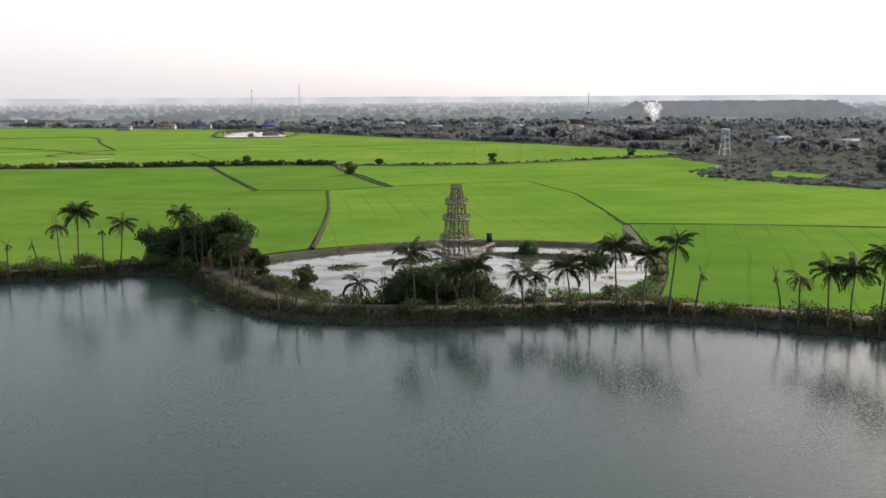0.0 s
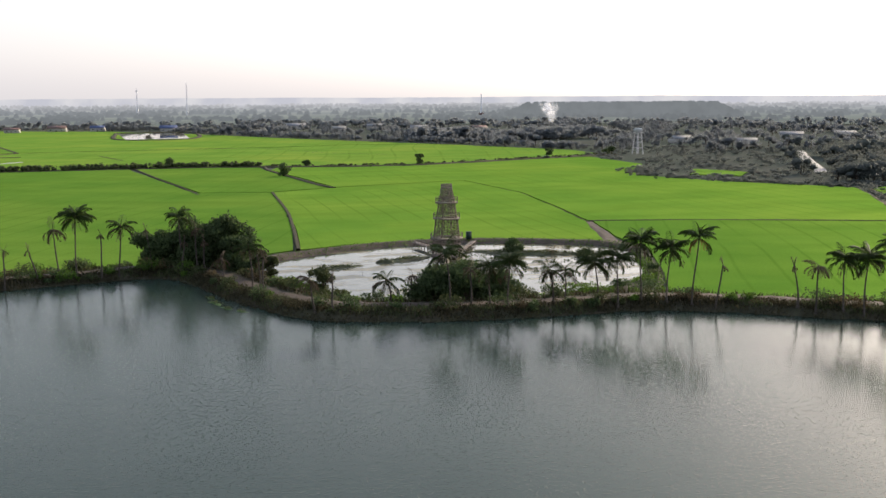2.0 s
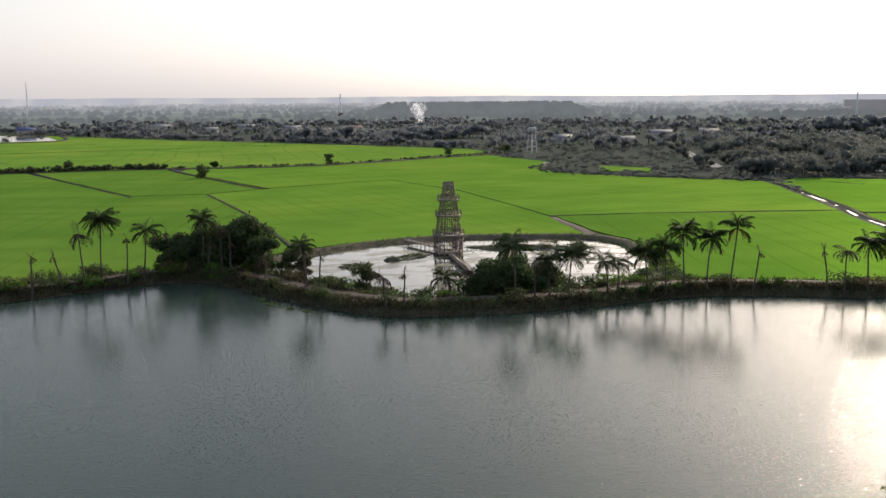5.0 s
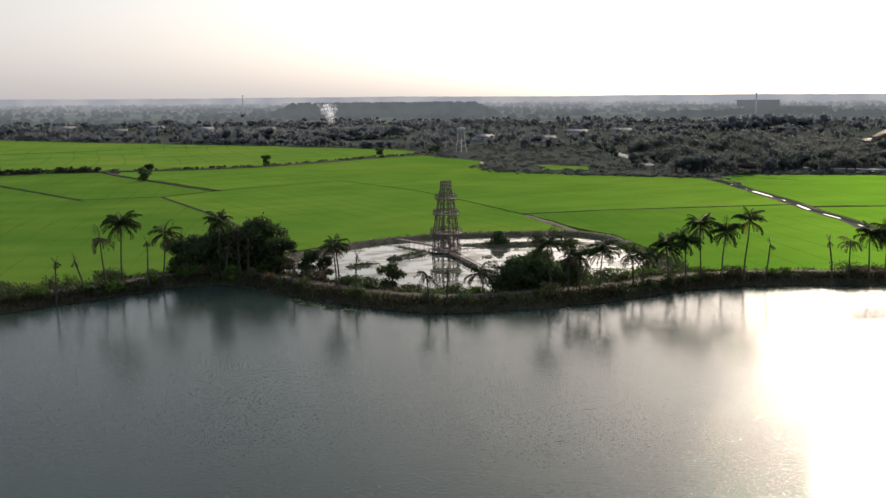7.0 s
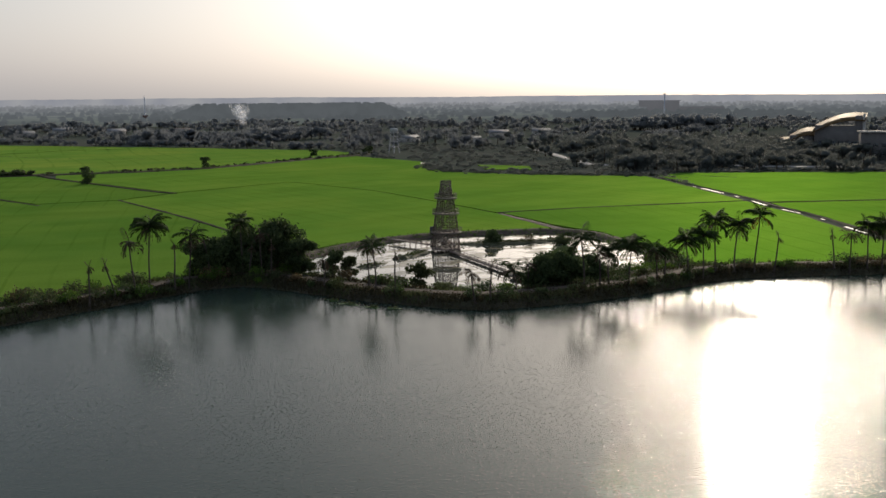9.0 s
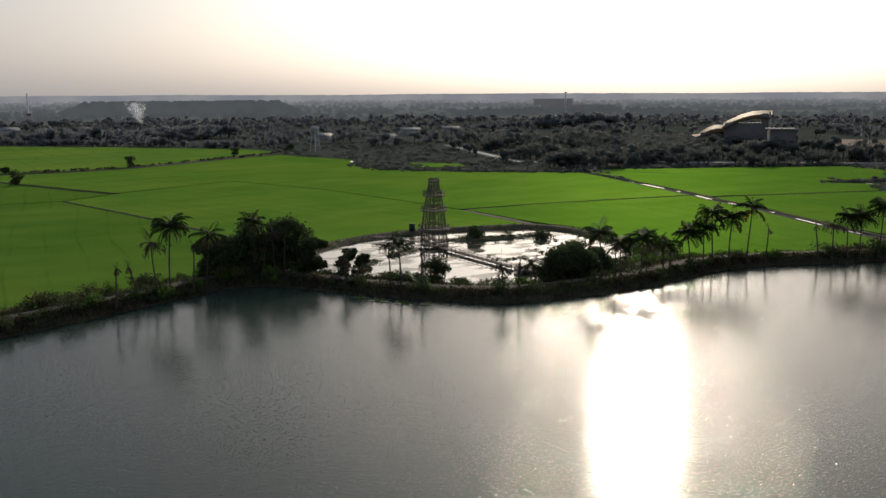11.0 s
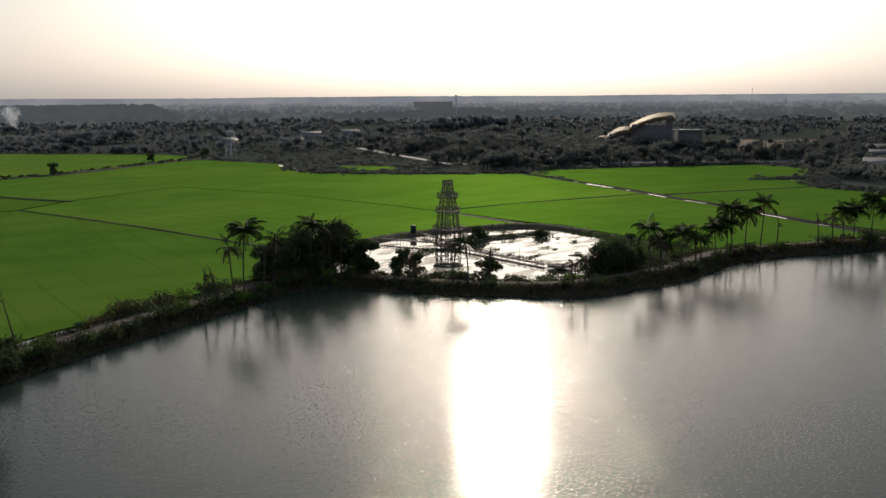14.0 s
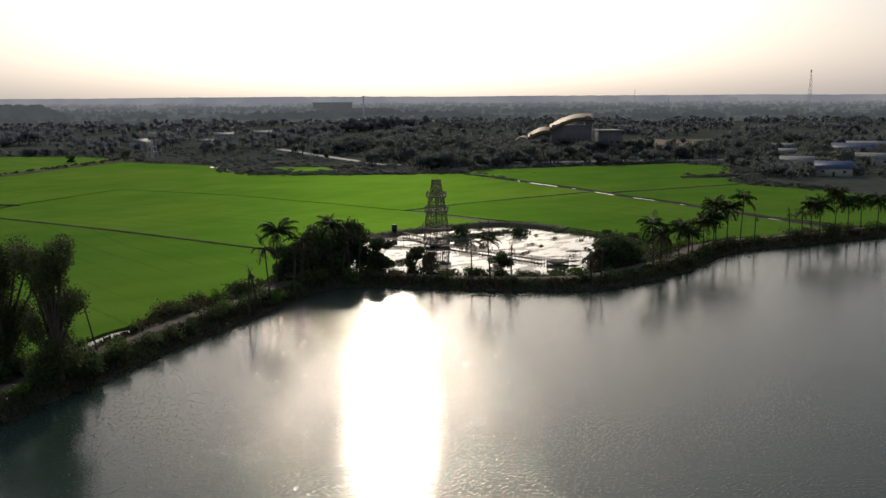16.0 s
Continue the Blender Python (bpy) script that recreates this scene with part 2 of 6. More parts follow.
def rice(name, c1, c2, yellow, turn, gap):
    """Young rice: soft patches, faint curved sowing lines and fine blades."""
    m, n, l, p = shader(name)
    co = n.new("ShaderNodeTexCoord").outputs["Object"]
    col = mix_colours(n, l, noise_fac(n, l, co, 0.03, 5, 0.40, 0.60), c1, c2)
    col = mix_colours(n, l, noise_fac(n, l, co, 0.012, 4, 0.47, 0.70), col, yellow)
    mp = n.new("ShaderNodeMapping")
    mp.inputs["Rotation"].default_value = (0, 0, radians(turn))
    l.new(co, mp.inputs["Vector"])
    streak = noise_fac(n, l, mp.outputs[0], 0.05, 4, 0.42, 0.7, (0.6, 1.5, 1))
    faint = n.new("ShaderNodeMath")
    faint.operation = "MULTIPLY"
    faint.inputs[1].default_value = 0.42
    l.new(streak, faint.inputs[0])
    col = mix_colours(n, l, faint.outputs[0], col, tuple(0.62 * q for q in c1))
    wv = n.new("ShaderNodeTexWave")
    wv.inputs["Scale"].default_value, wv.inputs["Distortion"].default_value = 0.314 / gap, 5.0
    wv.inputs["Detail"].default_value, wv.inputs["Detail Scale"].default_value = 1.0, 0.25
    l.new(mp.outputs[0], wv.inputs["Vector"])
    thin = n.new("ShaderNodeMapRange")
    thin.inputs["From Min"].default_value, thin.inputs["From Max"].default_value = 0.965, 1.0
    thin.inputs["To Max"].default_value = 0.45
    l.new(wv.outputs["Fac"], thin.inputs["Value"])
    broken = n.new("ShaderNodeMath")
    broken.operation = "MULTIPLY"
    l.new(thin.outputs[0], broken.inputs[0])
    l.new(noise_fac(n, l, co, 0.022, 3, 0.36, 0.58), broken.inputs[1])
    col = mix_colours(n, l, broken.outputs[0], col, tuple(0.45 * q for q in c1))
    blades = noise_fac(n, l, co, 2.2, 6, 0.4, 0.7)
    half = n.new("ShaderNodeMath")
    half.operation = "MULTIPLY"
    half.inputs[1].default_value = 0.35
    l.new(blades, half.inputs[0])
    col = mix_colours(n, l, half.outputs[0], col, tuple(0.55 * q for q in c1))
    l.new(col, p.inputs["Base Color"])
    p.inputs["Roughness"].default_value, p.inputs["Specular IOR Level"].default_value = 0.95, 0.0
    p.inputs["Sheen Weight"].default_value, p.inputs["Sheen Roughness"].default_value = 0.05, 0.5
    p.inputs["Sheen Tint"].default_value = (0.45, 1.0, 0.08, 1)
    b = n.new("ShaderNodeBump")
    b.inputs["Strength"].default_value, b.inputs["Distance"].default_value = 0.5, 0.15
    l.new(noise_fac(n, l, co, 3.5, 5, 0.2, 0.8), b.inputs["Height"])
    l.new(b.outputs[0], p.inputs["Normal"])
    gloss = n.new("ShaderNodeBsdfGlossy")          # waxy blades, green towards the light
    gloss.inputs["Roughness"].default_value = 0.6
    gloss.inputs["Color"].default_value = (0.35, 0.8, 0.04, 1)
    both = n.new("ShaderNodeMixShader")
    both.inputs[0].default_value = 0.042
    l.new(p.outputs[0], both.inputs[1])
    l.new(gloss.outputs[0], both.inputs[2])
    l.new(both.outputs[0], n["Material Output"].inputs["Surface"])
    return m


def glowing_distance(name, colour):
    """Far buildings in haze, a plain backdrop that glows in the haze's colour."""
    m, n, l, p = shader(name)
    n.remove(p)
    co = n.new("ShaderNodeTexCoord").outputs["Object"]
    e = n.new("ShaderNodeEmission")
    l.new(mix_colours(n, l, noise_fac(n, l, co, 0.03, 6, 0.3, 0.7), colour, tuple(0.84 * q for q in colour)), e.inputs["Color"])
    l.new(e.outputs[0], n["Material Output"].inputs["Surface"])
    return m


M_GROUND = surface("scrub_ground", (0.088, 0.102, 0.078), (0.116, 0.112, 0.095), (0.074, 0.086, 0.067), 0.012, 0.15, 1.0, 0.4, spec=0.0)
M_BANK = surface("bank_soil", (0.088, 0.072, 0.050), (0.058, 0.060, 0.034), (0.042, 0.038, 0.027), 0.15, 1.6, 0.95, 0.5, spec=0.1)
M_DIRT = surface("dirt", (0.122, 0.090, 0.073), (0.088, 0.067, 0.053), (0.060, 0.048, 0.037), 0.25, 2.0, 0.9, 0.4, spec=0.15)
M_BUND = surface("bund_soil", (0.088, 0.070, 0.050), (0.064, 0.060, 0.034), (0.045, 0.047, 0.025), 0.2, 1.5, 0.95, 0.5, spec=0.1)
M_ROAD = surface("pale_road", (0.40, 0.38, 0.35), (0.32, 0.30, 0.27), None, 0.2, 2.0, 0.8, 0.1)
M_LAKE = water("lake_water", (0.030, 0.047, 0.036), 0.07, 0.34, 2.7, 8.0, 0.038, 3.8, 0.16)
M_POND = water("pond_water", (0.07, 0.075, 0.06), 0.025, 0.03, 0.6, 2.5, film=0.5)
M_DITCH = water("ditch_water", (0.09, 0.085, 0.07), 0.06, 0.05, 0.8, 3.0)
M_RICE = [rice("rice_a", (0.102, 0.192, 0.032), (0.140, 0.228, 0.037), (0.186, 0.254, 0.043), -9, 7.0),
          rice("rice_b", (0.076, 0.148, 0.028), (0.104, 0.178, 0.032), (0.142, 0.204, 0.038), 14, 8.0),
          rice("rice_c", (0.118, 0.208, 0.040), (0.152, 0.234, 0.045), (0.214, 0.264, 0.052), 5, 14.0)]
M_LEAF = foliage("leaf_green", (0.044, 0.068, 0.030), (0.088, 0.122, 0.048), 0.4, 0.1)
M_LEAF_OLIVE = foliage("leaf_olive", (0.046, 0.060, 0.026), (0.092, 0.108, 0.044), 0.38, 0.1)
M_LEAF_BRIGHT = foliage("leaf_bright", (0.05, 0.10, 0.015), (0.10, 0.17, 0.025), 0.4)
M_LEAF_DRY = foliage("leaf_dry", (0.07, 0.05, 0.025), (0.16, 0.12, 0.06), 0.25)
M_LEAF_BROWN = foliage("leaf_brown", (0.034, 0.033, 0.018), (0.076, 0.066, 0.036), 0.28, 0.08)
M_FROND = foliage("frond_green", (0.022, 0.036, 0.011), (0.044, 0.068, 0.018), 0.25, 0.08)
M_FROND_DRY = foliage("frond_dry", (0.060, 0.045, 0.030), (0.11, 0.082, 0.054), 0.2, 0.08)
M_FROND_RUST = foliage("frond_rust", (0.20, 0.075, 0.02), (0.28, 0.13, 0.03), 0.3)
# haze is painted into both leaf colours, paler and bluer farther out
M_FAR_LEAF = foliage("hazed_far_leaf", (0.210, 0.225, 0.230), (0.260, 0.274, 0.276), 0.5, 0.02, 0.75)
M_MID_LEAF = foliage("hazed_mid_leaf", (0.140, 0.154, 0.138), (0.185, 0.198, 0.172), 0.5, 0.02, 0.75)
M_TRUNK = surface("palm_bark", (0.105, 0.087, 0.073), (0.078, 0.064, 0.053), (0.048, 0.04, 0.033), 1.2, 7.0, 0.9, 0.5, spec=0.15, per_object=0.2)
M_BARK = surface("tree_bark", (0.12, 0.095, 0.07), (0.08, 0.065, 0.05), None, 0.8, 6.0, 0.95, 0.5, spec=0.1)
M_BAMBOO = surface("weathered_bamboo", (0.225, 0.175, 0.15), (0.165, 0.125, 0.105), (0.09, 0.07, 0.055), 0.9, 6.0, 0.75, 0.25, per_object=0.3)
M_PLANK = surface("grey_plank", (0.30, 0.25, 0.21), (0.22, 0.18, 0.15), None, 1.0, 8.0, 0.85, 0.3, per_object=0.25)
M_WHITE = surface("white_paint", (0.72, 0.72, 0.70), (0.62, 0.62, 0.60), (0.5, 0.48, 0.45), 0.4, 3.0, 0.55, 0.05)
M_WALL = surface("rendered_wall", (0.48, 0.46, 0.42), (0.40, 0.38, 0.35), None, 0.3, 3.0, 0.9, 0.1)
M_GREYWALL = surface("grey_concrete", (0.17, 0.16, 0.155), (0.135, 0.13, 0.125), None, 0.2, 2.0, 0.9, 0.1)
M_ROOFS = {"blue": surface("blue_sheet_roof", (0.06, 0.09, 0.20), (0.05, 0.07, 0.155), None, 0.3, 3.0, 0.6, 0.1),
           "grey": surface("grey_sheet_roof", (0.26, 0.26, 0.27), (0.20, 0.20, 0.21), None, 0.3, 3.0, 0.7, 0.1),
           "white": surface("pale_sheet_roof", (0.25, 0.25, 0.25), (0.20, 0.20, 0.21), None, 0.3, 3.0, 0.7, 0.1),
           "red": surface("red_sheet_roof", (0.17, 0.10, 0.085), (0.13, 0.08, 0.07), None, 0.3, 3.0, 0.6, 0.1)}
M_BRONZE = surface("golden_metal_roof", (0.15, 0.098, 0.048), (0.12, 0.078, 0.038), None, 0.2, 2.0, 0.62, 0.03, metal=0.25, spec=0.06)
M_GLASS = surface("dark_window_glass", (0.03, 0.035, 0.04), (0.02, 0.025, 0.03), None, 1.0, 4.0, 0.08, 0.0, spec=0.6)
M_STEEL = surface("galvanised_steel", (0.42, 0.42, 0.42), (0.32, 0.32, 0.32), None, 1.0, 6.0, 0.5, 0.05, metal=0.4)
M_DARKBOX = surface("dark_green_sheet", (0.02, 0.045, 0.035), (0.015, 0.03, 0.025), None, 1.0, 5.0, 0.6, 0.1)
M_BROWNFIELD = surface("ploughed_soil", (0.26, 0.185, 0.13), (0.20, 0.15, 0.10), None, 0.03, 0.5, 0.95, 0.3, spec=0.1)
M_WATERWEED = surface("floating_weed", (0.055, 0.12, 0.022), (0.075, 0.145, 0.03), (0.04, 0.085, 0.018), 0.6, 4.0, 0.7, 0.4)
M_MARSH = surface("marsh_mud", (0.10, 0.095, 0.05), (0.06, 0.075, 0.03), (0.05, 0.05, 0.03), 0.3, 2.5, 0.7, 0.5)

# ---- plan, in units of U metres ----
SHORE = [(-150, 88), (-110, 106), (-90, 114.2), (-84, 116.6), (-78, 119), (-71, 122), (-64.5, 124.2), (-59, 126.2), (-53.5, 128.4), (-47.5, 130.9), (-42, 132.6),
         (-37.5, 131.5), (-33, 125), (-29, 117.5), (-25, 111.5), (-18.5, 104.3), (-10, 102.3), (-3, 101.8), (4, 102), (11, 103), (18, 104),
         (24, 103), (30, 101), (36, 98.1), (42, 95.6), (50, 92.2), (58, 88.8), (80, 79), (110, 66), (170, 40)]
PATHWAY = [(-150, 93), (-110, 111.5), (-88, 119.8), (-80, 123.1), (-74, 125.6), (-68, 128), (-62.5, 130.2), (-56.5, 131.7), (-49.8, 134), (-43.5, 137), (-37, 136.3), (-31.5, 131),
           (-27.5, 123.5), (-22.5, 115.5), (-16.5, 109.5), (-9, 107.3), (0, 106.4), (8, 106.9), (20, 108.6), (30, 106.6), (38, 103.2), (48, 98.7), (60, 94), (82, 84.5), (112, 71), (172, 45)]
POND_EDGE = [(-28.3, 145.2), (-22.2, 152.2), (-12.4, 159.3), (-1.1, 163.9), (10.2, 164.1), (20.4, 161.8), (29.1, 158), (32, 151.2), (30.4, 142.8),
             (27.6, 131), (23, 124.5), (16, 119.5), (6, 117), (-3, 115.7), (-11, 117), (-17, 123.5), (-22, 132), (-26.4, 138.7)]
SPIT = [(-1.5, 43), (-0.8, 46), (1.3, 47.8), (4, 48.1), (6, 47.4), (9, 46.8), (13, 46.3), (19, 44.5), (40, 40), (40, 0), (10, 25)]


shore_m = spline(SHORE, 2.0)
lake_m = np.vstack([shore_m, np.array([(330, -60), (330, -260), (-400, -260), (-400, 20)]) * U])
pond_m = spline(POND_EDGE + POND_EDGE[:1], 2.0)[:-1]
spit_m = np.array(SPIT) * U
path_m = spline(PATHWAY, 1.5)


def ground_height(x, y):
    x, y = np.asarray(x, float), np.asarray(y, float)
    d = edge_distance(x, y, lake_m) * np.where(inside(x, y, lake_m), -1, 1)
    ds = edge_distance(x, y, spit_m) * np.where(inside(x, y, spit_m), 1, -1)
    d = np.maximum(d, ds) + 0.5 * wave_noise(x, y, 9.0, 3)
    top = 1.9 * (1 - smooth(9.2, 13.2, d)) * (1 - smooth(240, 300, np.hypot(x, y - 100)))
    land = LAKE + (top - LAKE) * smooth(0, 2.2, d)
    h = np.where(d > 0, land, LAKE - np.minimum(2.5, -0.4 * d))
    p = edge_distance(x, y, pond_m) * np.where(inside(x, y, pond_m), -1, 1) + 0.3 * wave_noise(x, y, 6.0, 5)
    rim = np.where(p < 6.5, np.maximum(h, 0.22 * (1 - smooth(4.5, 6.5, p))), h)
    h = np.where(p > 0, POND + (rim - POND) * smooth(0, 1.8, p), np.where(p > -40, POND - np.minimum(1.2, -0.3 * p), h))
    rough = 0.10 * wave_noise(x, y, 3.2, 11) * (np.hypot(x, y - 100) < 400)
    return h + rough * (np.abs(h) > 0.02)


def axis(core0, core1, step, lo, hi):
    core = list(np.arange(core0, core1, step))
    a, s = core[-1], step
    while a < hi:
        s = min(s * 1.16, 240)
        a += s
        core.append(a)
    a, s = core[0], step
    while a > lo:
        s = min(s * 1.16, 240)
        a -= s
        core.insert(0, a)
    return np.array(core)


gx, gy = axis(-140, 120, 1.5, -4600, 4600), axis(62, 242, 1.5, -600, 4600)
XX, YY = np.meshgrid(gx, gy)
ZZ = ground_height(XX, YY)
nx, ny = len(gx), len(gy)
idx = np.arange(nx * ny).reshape(ny, nx)
quads = np.stack([idx[:-1, :-1], idx[:-1, 1:], idx[1:, 1:], idx[1:, :-1]], -1).reshape(-1, 4)
me = np_mesh("ground", np.stack([XX, YY, ZZ], -1).reshape(-1, 3), quads, True)
me.materials.append(M_GROUND)
me.materials.append(M_BANK)
cx, cy = (XX[:-1, :-1] + 0.7).ravel(), (YY[:-1, :-1] + 0.7).ravel()
near_bank = ((edge_distance(cx, cy, shore_m, False) < 18) | (edge_distance(cx, cy, pond_m) < 8) | inside(cx, cy, pond_m) | (cy < 90)).astype(np.int32)
me.polygons.foreach_set("material_index", near_bank)
tagged(new("ground", me), "flat dry grass and soil land reaching the horizon", "ground", kind="structure")


def flat_sheet(name, outline, z, material, thick=0.0):
    """A level sheet, or a slab when thick, from an outline in metres."""
    bm = bmesh.new()
    vs = [bm.verts.new((x, y, z)) for x, y in outline]
    f = bm.faces.new(vs)
    if f.normal.z < 0:
        f.normal_flip()
    f.normal_update()
    if thick:
        r = bmesh.ops.extrude_face_region(bm, geom=[f])
        for v in r["geom"]:
            if isinstance(v, bmesh.types.BMVert):
                v.co.z += thick
    bmesh.ops.triangulate(bm, faces=bm.faces[:])
    bmesh.ops.recalc_face_normals(bm, faces=bm.faces[:])
    return part(name, bm, material)


shore_t = np.gradient(shore_m, axis=0)
shore_n = np.stack([-shore_t[:, 1], shore_t[:, 0]], 1) / np.linalg.norm(shore_t, axis=1)[:, None]
lake_outline = np.vstack([shore_m + shore_n * 1.6, lake_m[len(shore_m):]])
tagged(flat_sheet("lake_water", lake_outline, LAKE, M_LAKE), "wide grey-green rippled lake reflecting the sky", "lake", kind="structure")
pond_c = pond_m.mean(axis=0)
tagged(flat_sheet("pond_water", pond_c + (pond_m - pond_c) * 1.04, POND, M_POND), "shallow silvery pond round the bamboo tower", "pond", kind="structure")


def ribbon(name, pts, width, height, material, base=None, uneven=0.12, taper=0.55):
    """A raised strip of earth along a line; base None lies on the ground."""
    pts = np.asarray(pts, float)
    t = np.gradient(pts, axis=0)
    t /= np.linalg.norm(t, axis=1)[:, None] + 1e-9
    nrm = np.stack([-t[:, 1], t[:, 0]], 1)
    offs = np.array([-1, -taper, -0.2, 0.2, taper, 1]) * width / 2
    prof = np.array([-0.12, 1.0, 0.9, 0.92, 1.0, -0.12]) * height
    n, k = len(pts), len(offs)
    r = np.random.default_rng(len(pts))
    wob = 1 + uneven * wave_noise(pts[:, 0], pts[:, 1], 7.0, 2)
    P = pts[:, None] + nrm[:, None] * (offs[None, :, None] * wob[:, None, None])
    g = ground_height(P[..., 0], P[..., 1]) if base is None else np.full(P.shape[:2], base)
    z = g + prof[None] * (1 + r.uniform(-uneven, uneven, (n, k)))
    V = np.concatenate([P, z[..., None]], -1).reshape(-1, 3)
    F = [(i * k + j, i * k + j + 1, (i + 1) * k + j + 1, (i + 1) * k + j) for i in range(n - 1) for j in range(k - 1)]
    me = np_mesh(name, V, F, True)
    ob = part(name, me, material)
    return ob


tagged(ribbon("dirt_path", path_m, 3.1, 0.10, M_DIRT, taper=0.8), "bare brown dirt track along the lake bank", "path", kind="structure")

# bare earth rim round the far side of the pond, joined by a track from the fields
NORTH_RIM = [(-29, 147.5), (-22.5, 153), (-12.8, 160), (-1.3, 164.6), (10.3, 164.9), (20.8, 162.4), (30, 158.6), (33, 151.5), (31.8, 142.5)]
rim_m = spline(NORTH_RIM, 1.5)
tagged(ribbon("pond_bund", rim_m, 3.7, 0.26, M_DIRT, taper=0.7), "brown earth bund round the pond", "bund", kind="structure")
TRACK = [(31, 159), (32.6, 167), (33.4, 176), (34.2, 186)]
tagged(ribbon("field_track", spline(TRACK, 1.5), 3.6, 0.3, M_DIRT), "bare earth track between rice fields", "path", kind="structure")
BUNDS = [
    [(-21.6, 157), (-23.4, 185.6), (-25.6, 213.4), (-31, 257)],
    [(-49.4, 253.4), (-57, 277), (-65, 298), (-83.5, 352)],
    [(34.2, 186), (34, 211), (32.6, 245), (23.6, 284.5)],
    [(34.2, 187), (55, 185.2), (82, 180), (97, 176.7)],
    [(98, 171.5), (123, 162), (142, 155)],
    [(-15, 266.5), (-19.5, 277), (-27.2, 303), (-36, 334), (-38.5, 352)],
    [(-330, 592), (-270, 597), (-219, 607), (-185, 530), (-154, 460)],
    [(-154, 460), (-170, 425), (-163, 411)],
    [(-128, 293), (-108.6, 289.9), (-99, 280), (-98, 271), (-90.6, 239)],
    [(-152, 459), (-110.6, 472), (-53.5, 487), (-19, 441), (10, 420)],
    [(-240, 500), (-184.8, 462), (-158, 430), (-143.6, 427.6)],
    [(-113, 432.6), (-97, 400)],
    [(58, 355), (74, 335)],
]
for line, w in zip(BUNDS, (1.25, 1.1, 0.55, 1.0, 1.0, 1.9, 2.2, 2.2, 0.5, 0.9, 2.4, 1.2, 0.5)):
    tagged(ribbon("bund", spline(line, 3.0), w * 1.1, min(0.75, 0.5 * w), M_BUND), "low dark earth bund between rice fields", "bund", group="field bunds", kind="structure")
HEDGE = [(-300, 338), (-161, 343), (-112, 347.5), (-84, 352), (-55, 355.5), (-37, 353.5), (-8, 350.5), (17, 354.5), (42, 368), (65, 381.5), (86, 393), (103, 402)]
tagged(ribbon("hedge_track", spline(HEDGE, 4.0), 6.0, 0.8, M_BUND), "earth bank with a farm track and hedge", "bund", kind="structure")
CANAL = [(124.3, 243.7), (118.7, 228), (109, 203), (101.3, 183.4), (93.2, 166.7), (87, 150), (77.5, 131.5), (71.8, 119.7), (66, 104)]
canal_m = spline(CANAL, 2.5)
for side in (-2.3, 2.3):
    t = np.gradient(canal_m, axis=0)
    t /= np.linalg.norm(t, axis=1)[:, None]
    tagged(ribbon("canal_bank", canal_m + np.stack([-t[:, 1], t[:, 0]], 1) * side, 1.8, 0.36, M_BUND), "muddy bank of a narrow field canal", "bund", group="canal banks", kind="structure")
for s0, s1, w in ((0.04, 0.16, 1.5), (0.22, 0.25, 0.7), (0.27, 0.37, 1.0), (0.41, 0.43, 0.6), (0.48, 0.55, 0.9), (0.59, 0.65, 0.8), (0.70, 0.72, 0.6), (0.78, 0.85, 0.8), (0.90, 0.93, 0.6)):
    seg = canal_m[int(s0 * len(canal_m)):int(s1 * len(canal_m))]
    tagged(ribbon("canal_water", seg, w, 0.001, M_DITCH, base=0.20, uneven=0.5), "narrow strip of shining canal water", "canal", kind="structure")
SIDE_DITCH = [(-104, 119.5), (-94, 123.8), (-87, 126.6), (-82, 128.2), (-77.6, 129.9), (-74, 131), (-69.8, 132.2)]
tagged(ribbon("side_ditch", spline(SIDE_DITCH, 1.5), 2.6, 0.001, M_DITCH, base=0.62, uneven=0.3), "narrow water-filled ditch beside the track", "ditch", kind="structure")
PUDDLES = [([(-152, 381), (-141.5, 387.5), (-134, 397)], 3.4), ([(137.5, 236), (139.5, 231), (142, 226)], 1.3), ([(152, 242.6), (156, 240), (160, 237.6)], 1.2), ([(157.5, 168.6), (162, 167.4), (165.5, 166.4)], 1.6),
           ([(79, 304), (82, 309), (84.5, 313)], 2.4), ([(87, 319), (90, 327), (93, 337)], 2.0), ([(128, 236), (129.5, 233)], 0.8), ([(147, 236.5), (150, 234)], 0.7)]
for line, w in PUDDLES:
    tagged(ribbon("field_puddle", spline(line, 1.0), w, 0.001, M_DITCH, base=0.45, uneven=0.8), "small sheet of standing water in the rice", "puddle", group="field puddles", kind="structure")
ROAD = [(190, 412), (165, 355), (146, 309), (141, 296), (152, 285), (168, 277), (190, 252), (216, 229), (240, 205)]
tagged(ribbon("pale_road", spline(ROAD, 4.0), 5.5, 0.25, M_ROAD, base=0.05, uneven=0.05, taper=0.9), "pale concrete road through scrub", "road", kind="structure")

